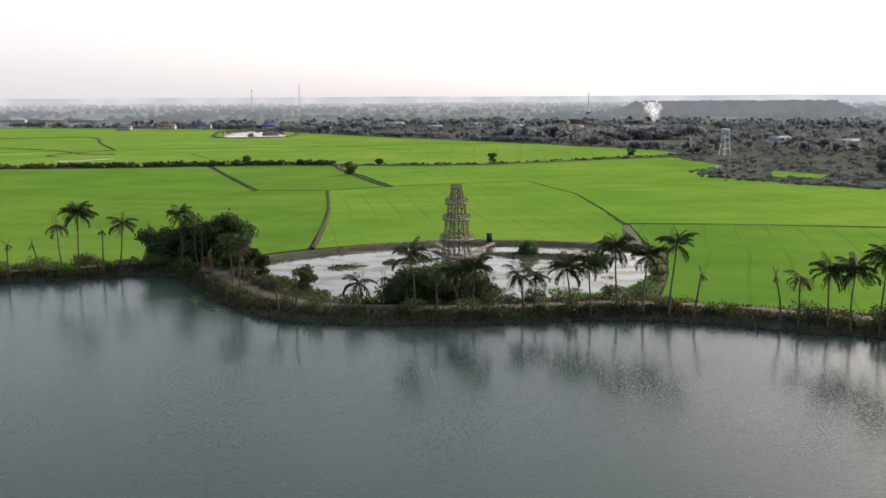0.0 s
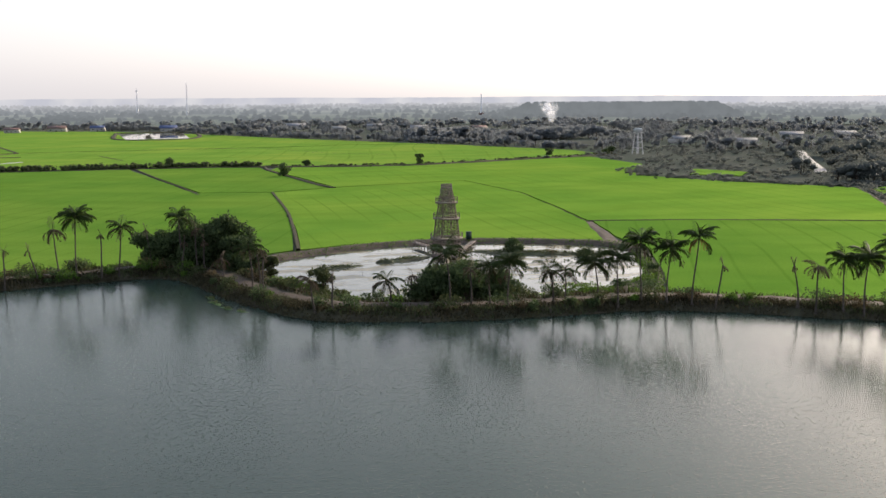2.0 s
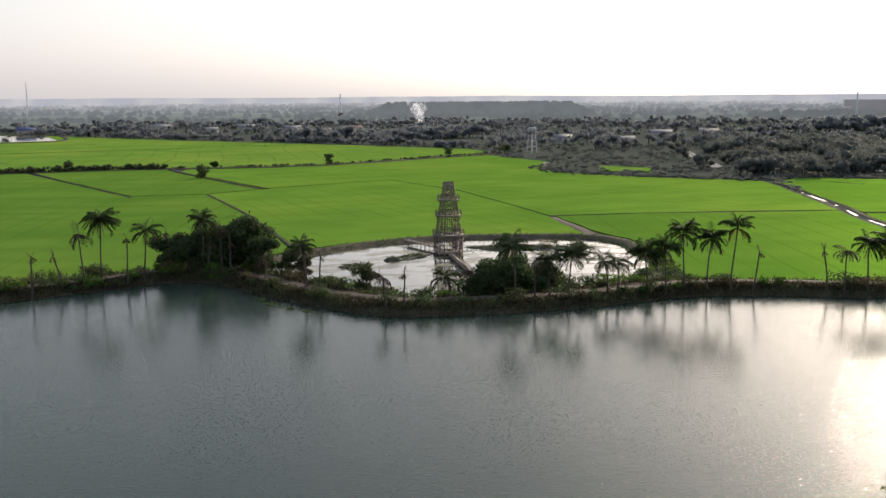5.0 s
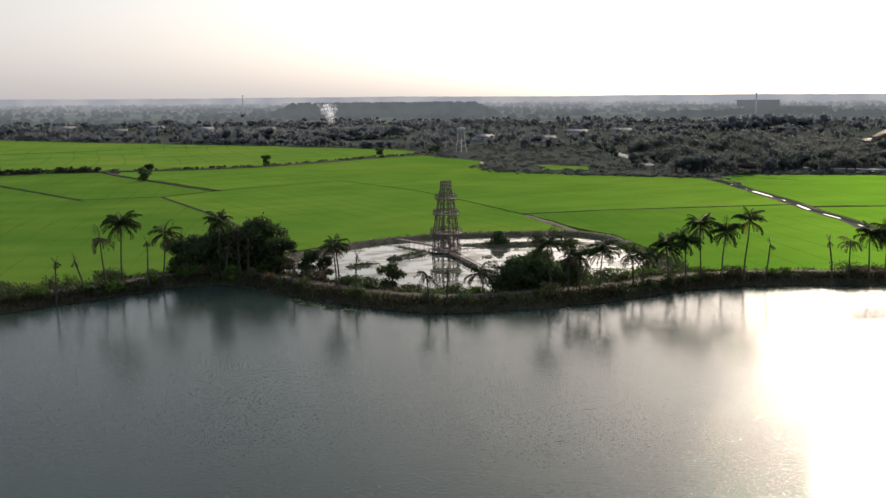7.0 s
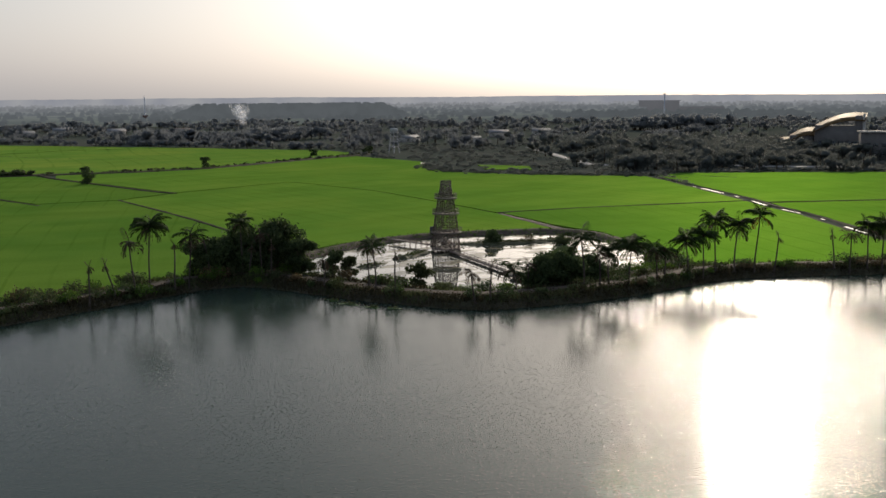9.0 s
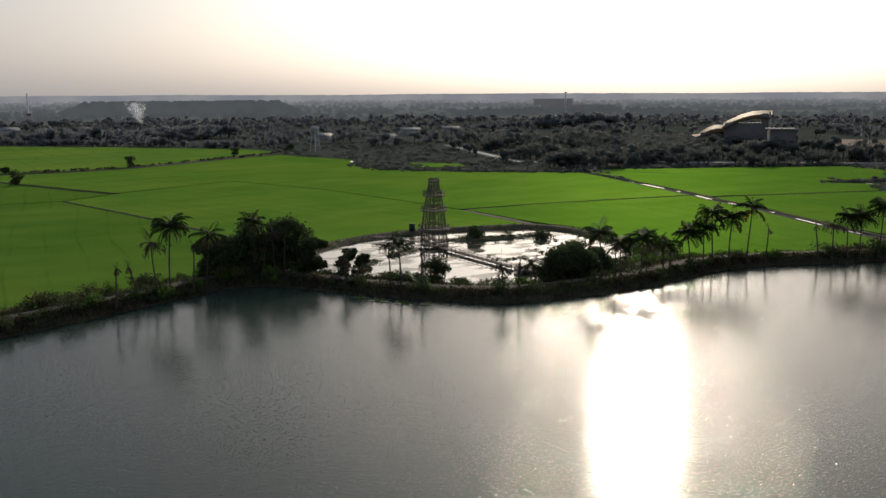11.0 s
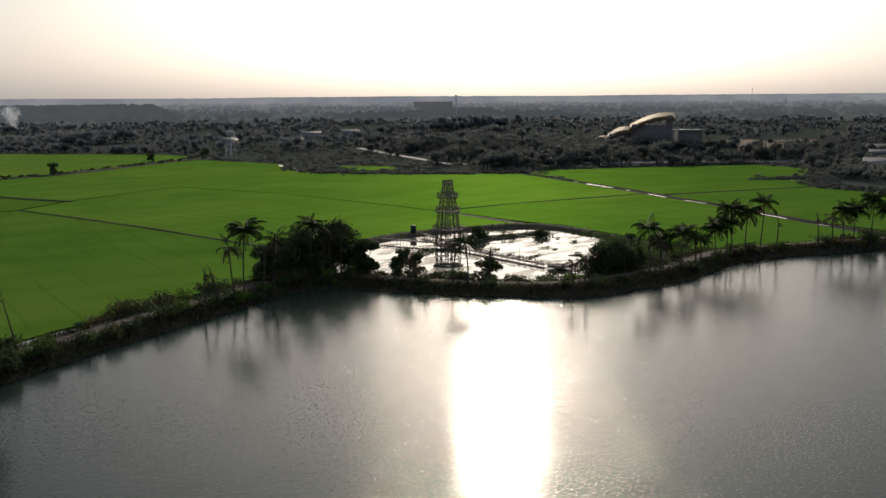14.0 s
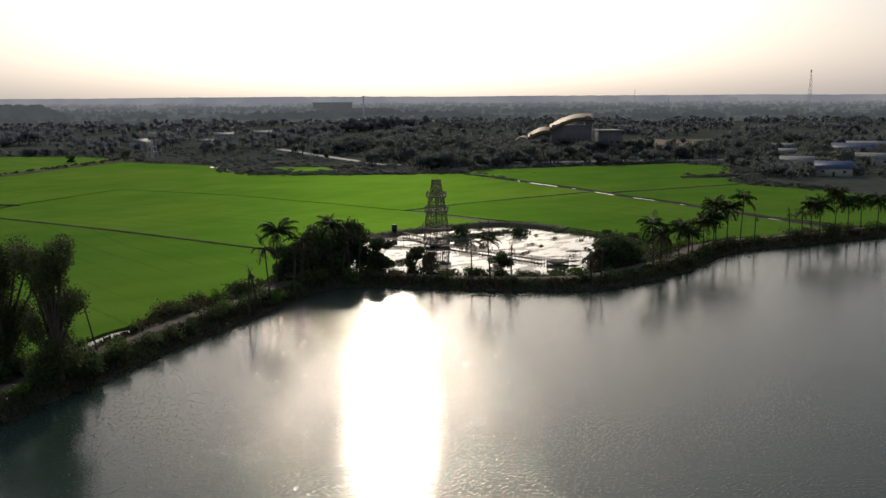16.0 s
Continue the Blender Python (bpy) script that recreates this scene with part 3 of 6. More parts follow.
FIELDS = [
    ([(-140, 102), (-110, 119.4), (-88, 128.4), (-77.6, 132), (-72, 134.3), (-68, 135.6), (-60, 138.4), (-51.5, 141.4), (-41.5, 144.9), (-31, 150.2), (-22.6, 157.2), (-23.6, 186), (-25.8, 213), (-31.2, 257), (-51, 257.6), (-84.8, 348.5), (-112, 343.8), (-161, 339), (-290, 334), (-330, 200)], 1),
    ([(-49.6, 258.8), (-31, 258), (-16.2, 268.4), (-37.5, 336), (-40.2, 350), (-55, 352), (-82.8, 348.8)], 1),
    ([(-21.3, 157.4), (-13, 161.8), (-1.5, 165.9), (10.5, 166.2), (21.5, 163.7), (30.2, 160.2), (32.2, 176), (33.7, 187), (33.7, 211), (32.3, 244.6), (23.1, 284.2), (-14.6, 268), (-30.6, 257), (-25.3, 213.4), (-22.9, 185.6)], 0),
    ([(-14.4, 269.3), (23.4, 285.1), (33, 245.4), (34.4, 211.5), (34.5, 187.9), (55, 185.8), (96.4, 177.4), (117, 229), (122.6, 245), (97, 268), (81, 291), (81, 311), (96, 343), (94, 356), (89, 389), (65, 377.5), (42, 364), (17, 350.6), (-8, 346.8), (-34, 349), (-35.5, 337)], 0),
    ([(33.5, 161), (35.2, 186), (55, 184.7), (95.7, 175.9), (91.6, 167.6), (85.3, 151), (75.8, 132.5), (69.5, 119.5), (62, 102), (48, 106.5), (38, 110.6), (30, 112), (25.4, 114.2), (27.8, 122.5), (31, 133), (33.6, 145), (35, 152)], 1),
    ([(126, 243), (140, 248.5), (209, 209.5), (204, 187), (178, 174), (156, 181), (152, 176), (160, 166), (143, 156), (124, 163), (98.8, 172.6), (103, 183), (110.5, 202.5), (120.4, 227.4)], 1),
    ([(97.6, 170.4), (123, 161), (142, 154), (136, 128), (122, 98), (95, 83), (68, 96), (74, 119), (79.4, 131), (88.8, 149.5), (95, 166)], 1),
    ([(-260, 420), (-150, 466), (-45, 490), (-6, 509.5), (45, 503), (95, 437), (98, 413), (86, 397.5), (65, 386), (42, 372), (17, 358.5), (-8, 354.5), (-37, 357.5), (-55, 359.5), (-84, 356), (-112, 351.5), (-161, 347), (-290, 342)], 2),
    ([(-262, 424), (-151, 468), (-45, 492.5), (-6, 512), (42, 506), (-30, 585), (-106, 683), (-176, 748), (-369, 815), (-420, 600)], 2),
    ([(105.5, 317), (117, 300.5), (109, 286.5), (96, 295)], 2),
    ([(-380, 1282), (-209, 1179), (-172, 990), (-310, 1066)], 2),
]
field_polys = []
for outline, kind in FIELDS:
    p = np.array(outline) * U
    # finer, slightly uneven edges
    q = []
    for a, b in zip(p, np.roll(p, -1, axis=0)):
        n = max(1, int(np.linalg.norm(b - a) / 6))
        for i in range(n):
            q.append(a + (b - a) * i / n)
    q = np.array(q)
    q += np.stack([wave_noise(q[:, 0], q[:, 1], 11, 21), wave_noise(q[:, 0], q[:, 1], 11, 22)], 1) * 0.35
    field_polys.append(p)
    tagged(flat_sheet("rice_field", q, -0.2, M_RICE[kind], 0.62), "bright green field of young rice", "rice field", group="rice fields", kind="stuff")

tagged(flat_sheet("far_pond", np.array([(-158.7, 700), (-117.3, 712), (-99, 612), (-134, 600)]) * U, 0.5, M_POND), "pale rectangular fish pond far across the fields", "pond", kind="structure")
tagged(ribbon("far_pond_bank", spline([(-161, 704), (-137, 597), (-96, 609), (-114, 717), (-160, 706)], 5.0), 5.0, 1.0, M_BUND), "raised earth bank round the fish pond", "bund", kind="structure")
tagged(flat_sheet("bare_field", np.array([(381, 325), (405, 283), (303, 232), (286, 266)]) * U, 0.1, M_BROWNFIELD), "bare reddish-brown ploughed field", "field", kind="structure")

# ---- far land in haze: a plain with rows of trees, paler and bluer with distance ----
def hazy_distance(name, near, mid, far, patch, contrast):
    """Glowing backdrop with haze painted into its colour, which goes from near to far with the distance from the middle
    of the place.
    """
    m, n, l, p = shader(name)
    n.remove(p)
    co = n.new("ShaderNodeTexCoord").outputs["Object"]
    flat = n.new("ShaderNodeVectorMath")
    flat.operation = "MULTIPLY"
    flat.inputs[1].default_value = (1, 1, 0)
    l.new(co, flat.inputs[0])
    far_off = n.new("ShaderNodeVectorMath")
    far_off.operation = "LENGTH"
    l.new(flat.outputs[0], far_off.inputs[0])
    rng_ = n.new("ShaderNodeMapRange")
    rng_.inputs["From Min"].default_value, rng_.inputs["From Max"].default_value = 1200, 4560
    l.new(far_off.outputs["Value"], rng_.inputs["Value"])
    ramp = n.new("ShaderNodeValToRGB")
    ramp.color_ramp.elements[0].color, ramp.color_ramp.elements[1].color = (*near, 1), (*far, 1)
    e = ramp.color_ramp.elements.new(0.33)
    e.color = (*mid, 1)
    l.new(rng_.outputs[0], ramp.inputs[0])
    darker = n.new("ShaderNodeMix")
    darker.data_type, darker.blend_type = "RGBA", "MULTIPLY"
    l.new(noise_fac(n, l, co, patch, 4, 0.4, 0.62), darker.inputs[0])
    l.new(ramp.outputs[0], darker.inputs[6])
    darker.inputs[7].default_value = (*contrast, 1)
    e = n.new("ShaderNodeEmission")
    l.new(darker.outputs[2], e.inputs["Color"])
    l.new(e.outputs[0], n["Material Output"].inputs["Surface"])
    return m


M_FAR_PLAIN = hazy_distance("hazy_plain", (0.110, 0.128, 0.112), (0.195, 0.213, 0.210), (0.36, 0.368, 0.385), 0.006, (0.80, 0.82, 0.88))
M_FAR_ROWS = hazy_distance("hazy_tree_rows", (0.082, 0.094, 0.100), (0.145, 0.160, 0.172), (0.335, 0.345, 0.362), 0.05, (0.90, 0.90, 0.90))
a = np.radians(np.arange(-62, 128, 1.5))
ring = np.stack([np.sin(a), np.cos(a)], 1)
radii = np.array([1225, 1500, 2000, 2800, 3800, 4570.0])
V = np.concatenate([np.concatenate([ring * q, np.full((len(a), 1), 0.6)], 1) for q in radii])
k = len(a)
F = [(i * k + j, i * k + j + 1, (i + 1) * k + j + 1, (i + 1) * k + j) for i in range(len(radii) - 1) for j in range(k - 1)]
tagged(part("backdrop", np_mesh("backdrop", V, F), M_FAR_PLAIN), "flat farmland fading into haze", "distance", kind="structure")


def tree_row(radius, height, cover, seed, a0=-62.0, a1=128.0, even=0.0):
    """A far row of trees with gaps: rounded crowns of uneven height along an arc."""
    r = np.random.default_rng(seed)
    step = 1.2 + radius / 2200
    n = int(radius * radians(a1 - a0) / step)
    s_ = np.arange(n) * step
    top = np.full(n, -1.0)
    wood = wave_noise(s_, 0 * s_, 260, seed) + 0.5 * wave_noise(s_, 0 * s_, 70, seed + 50)
    for c in np.sort(r.uniform(0, s_[-1], int(s_[-1] / (1.6 if even else 5.5)))):
        i = int(c / step)
        if wood[min(i, n - 1)] < cover and r.random() > 0.06:
            continue
        w = r.uniform(2.5, 6.5)
        h = height * (r.uniform(0.45, 1.0) if not even else r.uniform(1 - even, 1.0) * min(1.0, 0.35 + min(c, s_[-1] - c) / 60))
        i0, i1 = max(0, int((c - w) / step)), min(n, int((c + w) / step) + 2)
        q = np.clip(1 - ((s_[i0:i1] - c) / w) ** 2, 0, 1) ** 0.4
        top[i0:i1] = np.maximum(top[i0:i1], h * q + 0.25 * r.normal(size=i1 - i0))
    ang = radians(a0) + s_ / radius
    rr = radius * (1 + 0.012 * np.sin(ang * 11 + seed) + 0.006 * np.sin(ang * 37 + 2 * seed))
    lo = np.stack([rr * np.sin(ang), rr * np.cos(ang), np.full(n, -1.5)], 1)
    hi = lo.copy()
    hi[:, 2] = top
    f = np.arange(n - 1)
    f = f[(top[f] > 0) | (top[f + 1] > 0)]
    F = np.stack([f, f + 1, n + f + 1, n + f], 1)
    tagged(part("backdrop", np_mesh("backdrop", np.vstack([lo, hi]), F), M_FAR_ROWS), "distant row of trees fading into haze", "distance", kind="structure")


for i in range(17):
    q = 1285 * 1.073 ** i
    tree_row(q, 7.5 + 0.0011 * q, 0.12 + 0.15 * math.sin(i * 2.1) - 0.014 * i, 300 + i)
ang = np.radians(np.arange(-62, 128, 0.12))
lo = np.stack([4560 * np.sin(ang), 4560 * np.cos(ang), np.full(len(ang), -1.5)], 1)
hi = lo + np.stack([0 * ang, 0 * ang, 31.5 + 1.6 * wave_noise(ang * 4560, 0 * ang, 700, 12) + 0.7 * wave_noise(ang * 4560, 0 * ang, 90, 13)], 1)
k = len(ang)
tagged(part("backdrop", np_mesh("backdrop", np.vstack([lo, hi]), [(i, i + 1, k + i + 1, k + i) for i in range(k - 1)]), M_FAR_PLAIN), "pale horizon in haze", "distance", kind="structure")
for i in range(3):
    tree_row(1640 + 12 * i, 25.6, -9, 341 + i, 9.4 + 0.4 * i, 22.8 - 0.3 * i, even=0.14)      # a long even plantation
tree_row(1495, 14.5, -9, 350, 31.0, 46.0, even=0.4)


# ---- plants ----
def leaf_quads(centres, size, r, flat=0.0):
    """Leaf-sized quads at the centres, each turned its own way."""
    n = len(centres)
    a = r.normal(size=(n, 3))
    a[:, 2] *= 1 - flat
    a /= np.linalg.norm(a, axis=1)[:, None] + 1e-9
    b = np.cross(a, r.normal(size=(n, 3)))
    b /= np.linalg.norm(b, axis=1)[:, None] + 1e-9
    s = (size * r.uniform(0.6, 1.35, n))[:, None]
    a, b = a * s, b * s * 0.55
    V = np.stack([centres - a, centres - 0.1 * a + b, centres + a, centres - 0.1 * a - b], 1).reshape(-1, 3)
    return V, np.arange(4 * n).reshape(n, 4)


def lobes_points(lobes, n, r, hollow=0.55):
    """Points in the shells of some ellipsoids (x, y, z, rx, ry, rz)."""
    L = np.asarray(lobes, float)
    wgt = L[:, 3] * L[:, 4]
    k = r.choice(len(L), n, p=wgt / wgt.sum())
    d = r.normal(size=(n, 3))
    d /= np.linalg.norm(d, axis=1)[:, None]
    d *= r.uniform(hollow, 1.05, n)[:, None] + 0.12 * r.normal(size=(n, 1))
    return L[k, :3] + d * L[k, 3:]


def broadleaf(name, x, y, height, radius, leaves, seed, material, label, category="tree", trunk=0.28, leaf=0.3, airy=0.0, group=""):
    """A tree: tapered trunk, limbs to each lobe, and a crown of single leaves."""
    r = np.random.default_rng(seed)
    x, y = x * U, y * U
    z = float(ground_height(np.array([x]), np.array([y]))[0]) - 0.1
    top = thing(name, x, y, z, 0, label=label, category=category, group=group)
    b = Build()
    lobes = []
    bend = r.uniform(-0.06, 0.06, 2) * height
    fork = height * trunk
    b.tube([(0, 0, -0.2), (bend[0] * 0.3, bend[1] * 0.3, fork * 0.5), (bend[0], bend[1], fork)], [0.035 * height + 0.05, 0.028 * height + 0.03, 0.022 * height + 0.02], 7)
    n = 30 if airy > 0.5 and radius > 3 else int(9 + radius * 1.8)
    for i in range(n):
        a = i * 2.4 + r.uniform(-0.4, 0.4)
        q = r.uniform(0.15, 1.0 if n == 30 else 0.78) * radius
        h = height * r.uniform(0.42 if trunk > 0.2 else 0.18, 0.88) if i else height * 0.86
        if not i:
            q = 0
        s = radius * (r.uniform(0.27, 0.43) if n == 30 else r.uniform(0.32, 0.5))
        c = (bend[0] + q * math.cos(a), bend[1] + q * math.sin(a), h)
        lobes.append((*c, s, s, s * r.uniform(0.6, 0.9) if not airy else s * 1.25))
        mid = (bend[0] + 0.45 * q * math.cos(a), bend[1] + 0.45 * q * math.sin(a), fork + 0.55 * (h - fork))
        b.tube([(bend[0], bend[1], fork - 0.1), mid, c], [0.012 * height + 0.03, 0.009 * height + 0.02, 0.015], 5)
    part("trunk", b.mesh("trunk", True), M_BARK, top)
    pts = lobes_points(lobes, leaves, r, 0.35 if airy else 0.55)
    pts[:, 2] = np.maximum(pts[:, 2], 0.25)
    part("crown", np_mesh("crown", *leaf_quads(pts, leaf, r)), material, top)
    return top


def shrub(x, y, height, radius, leaves, seed, material, label, leaf=0.22):
    """A low bush: many stems from the ground and leaves down to it."""
    r = np.random.default_rng(seed)
    x, y = x * U, y * U
    z = float(ground_height(np.array([x]), np.array([y]))[0])
    top = thing("shrub", x, y, z - 0.05, 0, label=label, category="shrub", group="shrubs")
    lobes = []
    for i in range(6):
        a = i * 1.05 + r.uniform(-0.4, 0.4)
        q, h = r.uniform(0.2, 0.75) * radius, height * r.uniform(0.4, 0.75)
        c = (q * math.cos(a), q * math.sin(a), h)
        s = radius * r.uniform(0.38, 0.55)
        lobes.append((*c, s, s, min(h, height * 0.42)))
        stem = Build().tube([(0.1 * c[0], 0.1 * c[1], -0.1), (0.6 * c[0], 0.6 * c[1], 0.6 * h), c], [0.05, 0.035, 0.012], 4)
        part("stem", stem.mesh("stem"), M_BARK, top)
    pts = lobes_points(lobes, leaves, r)
    pts[:, 2] = np.maximum(pts[:, 2], 0.1)
    part("foliage", np_mesh("foliage", *leaf_quads(pts, leaf, r)), material, top)
    return top


def frond_mesh(name, length, rise, droop, leaflet, pairs, seed, hang=0.5, sparse=0.0):
    """One feathered palm leaf along +x: a curved rib with paired, hanging leaflets."""
    r = np.random.default_rng(seed)
    s = np.linspace(0, 1, 9)
    ang = rise - droop * s ** 1.3
    step = length / 8
    px = np.concatenate([[0], np.cumsum(np.cos((ang[1:] + ang[:-1]) / 2) * step)])
    pz = np.concatenate([[0], np.cumsum(np.sin((ang[1:] + ang[:-1]) / 2) * step)])
    b = Build()
    b.tube(np.stack([px, 0 * px, pz], 1), 0.045 * (1 - 0.75 * s) + 0.006, 4)
    for i in range(pairs):
        t = 0.12 + 0.88 * i / (pairs - 1)
        if r.random() < sparse:
            continue
        cx, cz = np.interp(t, s, px), np.interp(t, s, pz)
        l = leaflet * (0.35 + 1.1 * math.sin(math.pi * min(1, t * 0.92 + 0.08)) ** 0.8) * r.uniform(0.85, 1.1)
        for side in (-1, 1):
            fwd = 0.45 + 0.3 * r.random()
            h = hang * r.uniform(0.6, 1.3)
            mid = np.array([cx + 0.5 * l * fwd, side * l * 0.48, cz - 0.18 * l * h])
            tip = np.array([cx + l * fwd, side * l * 0.8 * (1 - 0.3 * h), cz - l * 0.75 * h])
            w = 0.075
            root = np.array([cx, 0, cz])
            b.add([root + (w, 0, 0), root - (w, 0, 0), mid + (-w, 0, 0.01), mid + (w, 0, 0.01), tip], [(0, 1, 2, 3), (3, 2, 4, 4)])
    # the last quads are tips: rebuild as true quads by splitting the tip vertex
    v, f = np.concatenate(b.v), np.concatenate(b.f)
    bad = f[:, 2] == f[:, 3]
    extra = v[f[bad, 3]] + np.array([0.012, 0, 0])
    f[bad, 3] = len(v) + np.arange(bad.sum())
    f[bad] = f[bad][:, [0, 1, 2, 3]]
    return np_mesh(name, np.vstack([v, extra]), f)


FRONDS = {
    "up": [frond_mesh("frond", 2.9, 1.32, 1.0, 0.8, 20, 1, 0.4), frond_mesh("frond", 3.1, 1.1, 1.4, 0.85, 20, 2, 0.5)],
    "arch": [frond_mesh("frond", 3.7, 0.85, 1.6, 0.8, 26, 3, 0.7), frond_mesh("frond", 3.5, 0.6, 1.5, 0.8, 26, 4, 0.75), frond_mesh("frond", 3.8, 1.0, 2.1, 0.78, 26, 5, 0.7)],
    "low": [frond_mesh("frond", 3.6, 0.3, 1.85, 0.85, 22, 6, 0.85), frond_mesh("frond", 3.4, 0.0, 1.55, 0.8, 22, 7, 0.9, 0.15), frond_mesh("frond", 3.3, -0.45, 1.1, 0.75, 22, 12, 0.95, 0.1)],
    "hang": [frond_mesh("frond", 3.0, -0.7, 0.85, 0.55, 18, 8, 1.0, 0.35), frond_mesh("frond", 2.7, -0.95, 0.6, 0.45, 18, 9, 1.0, 0.45), frond_mesh("frond", 3.4, 0.0, 1.55, 0.5, 20, 10, 1.0, 0.3)],
    "spike": [frond_mesh("frond", 1.3, 1.35, 0.3, 0.3, 8, 11, 0.3, 0.2), frond_mesh("frond", 1.0, -0.9, 0.6, 0.3, 8, 13, 0.9, 0.2)],
}
for kind, meshes in FRONDS.items():
    for me in meshes:
        me.materials.append(M_FROND)


def tinted(me, material):
    got = TINTS.get((me.name, material.name))
    if not got:
        got = me.copy()
        got.materials.clear()
        got.materials.append(material)
        TINTS[(me.name, material.name)] = got
    return got


TINTS = {}
PALM_WORDS = {"full": "coconut palm with a full green crown on the bank", "ragged": "thin coconut palm with a ragged green crown on the bank",
              "droop": "ailing coconut palm with drooping brown-green fronds", "dead": "dying coconut palm with hanging dry fronds",
              "stub": "bare dead palm trunk without a crown", "rust": "coconut palm with some rust-coloured fronds"}
PALM_SET = {
    "full": (("up", 7, 0), ("arch", 11, 0), ("low", 8, 0), ("hang", 4, 1)),
    "rust": (("up", 4, 0), ("arch", 9, 0), ("low", 4, 0), ("low", 3, 2)),
    "ragged": (("up", 5, 0), ("arch", 10, 0), ("low", 6, 0), ("hang", 2, 1)),
    "droop": (("up", 2, 0), ("arch", 3, 0), ("low", 4, 0), ("hang", 10, 1)),
    "dead": (("up", 1, 1), ("low", 1, 1), ("hang", 12, 1)),
    "stub": (("spike", 6, 1),),
}


def palm(x, y, crown, kind, lean=(0.0, 0.0), size=1.0, seed=0, spin=0.0):
    """A coconut palm: ringed trunk, fronds as single leaves. crown: height of its heart, in plan units over the fields."""
    r = np.random.default_rng(seed + 100)
    cx, cy, cz = x * U, y * U, crown * U
    bx, by = cx - lean[0] * U, cy - lean[1] * U
    z = float(ground_height(np.array([bx]), np.array([by]))[0]) - 0.15
    top = thing("coconut_palm" if kind != "stub" else "palm_trunk", bx, by, z, 0, label=PALM_WORDS[kind], category="palm tree", group="palms on the bank")
    h = cz - z
    t = np.linspace(0, 1, 22)
    base_r, top_r = (0.165, 0.095) if kind != "stub" else (0.165, 0.11)
    pts = np.stack([(cx - bx) * t ** 1.6 + 0.10 * np.sin(t * 5 + seed), (cy - by) * t ** 1.6 + 0.08 * np.sin(t * 4 + 2 * seed), h * t], 1)
    pts[:, :2] -= pts[0, :2]
    rad = top_r + (base_r - top_r) * (1 - t) ** 1.3 + 0.16 * np.exp(-t * h / 0.5) + 0.012 * (np.arange(22) % 2)
    b = Build().tube(pts, rad, 8)
    part("trunk", b.mesh("trunk", True), M_TRUNK, top)
    tipx, tipy = pts[-1, 0], pts[-1, 1]
    n = 0
    for which, count, tone in PALM_SET[kind]:
        for i in range(count):
            me = FRONDS[which][int(r.integers(len(FRONDS[which])))]
            mat_f = (M_FROND, M_FROND_DRY, M_FROND_RUST)[tone]
            ob = new("frond", tinted(me, mat_f))
            ob.parent = top
            s = 1.07 * size * r.uniform(0.8, 1.12)
            ob.matrix_basis = Matrix.Translation((tipx, tipy, h - 0.08 - 0.02 * n)) @ Matrix.Rotation(radians(spin + n * 137.5 + r.uniform(-14, 14)), 4, "Z") @ Matrix.Rotation(r.uniform(-0.32, 0.32), 4, "Y") @ Matrix.Rotation(r.uniform(-0.4, 0.4), 4, "X") @ Matrix.Diagonal((s, s, s, 1))
            n += 1
    if kind in ("full", "ragged", "rust", "droop"):
        heart = Build().tube([(tipx, tipy, h - 0.5), (tipx, tipy, h - 0.1), (tipx, tipy, h + 0.35)], [top_r, 0.26, 0.05], 8)
        part("crownshaft", heart.mesh("crownshaft", True), M_FROND_DRY, top)
    return top


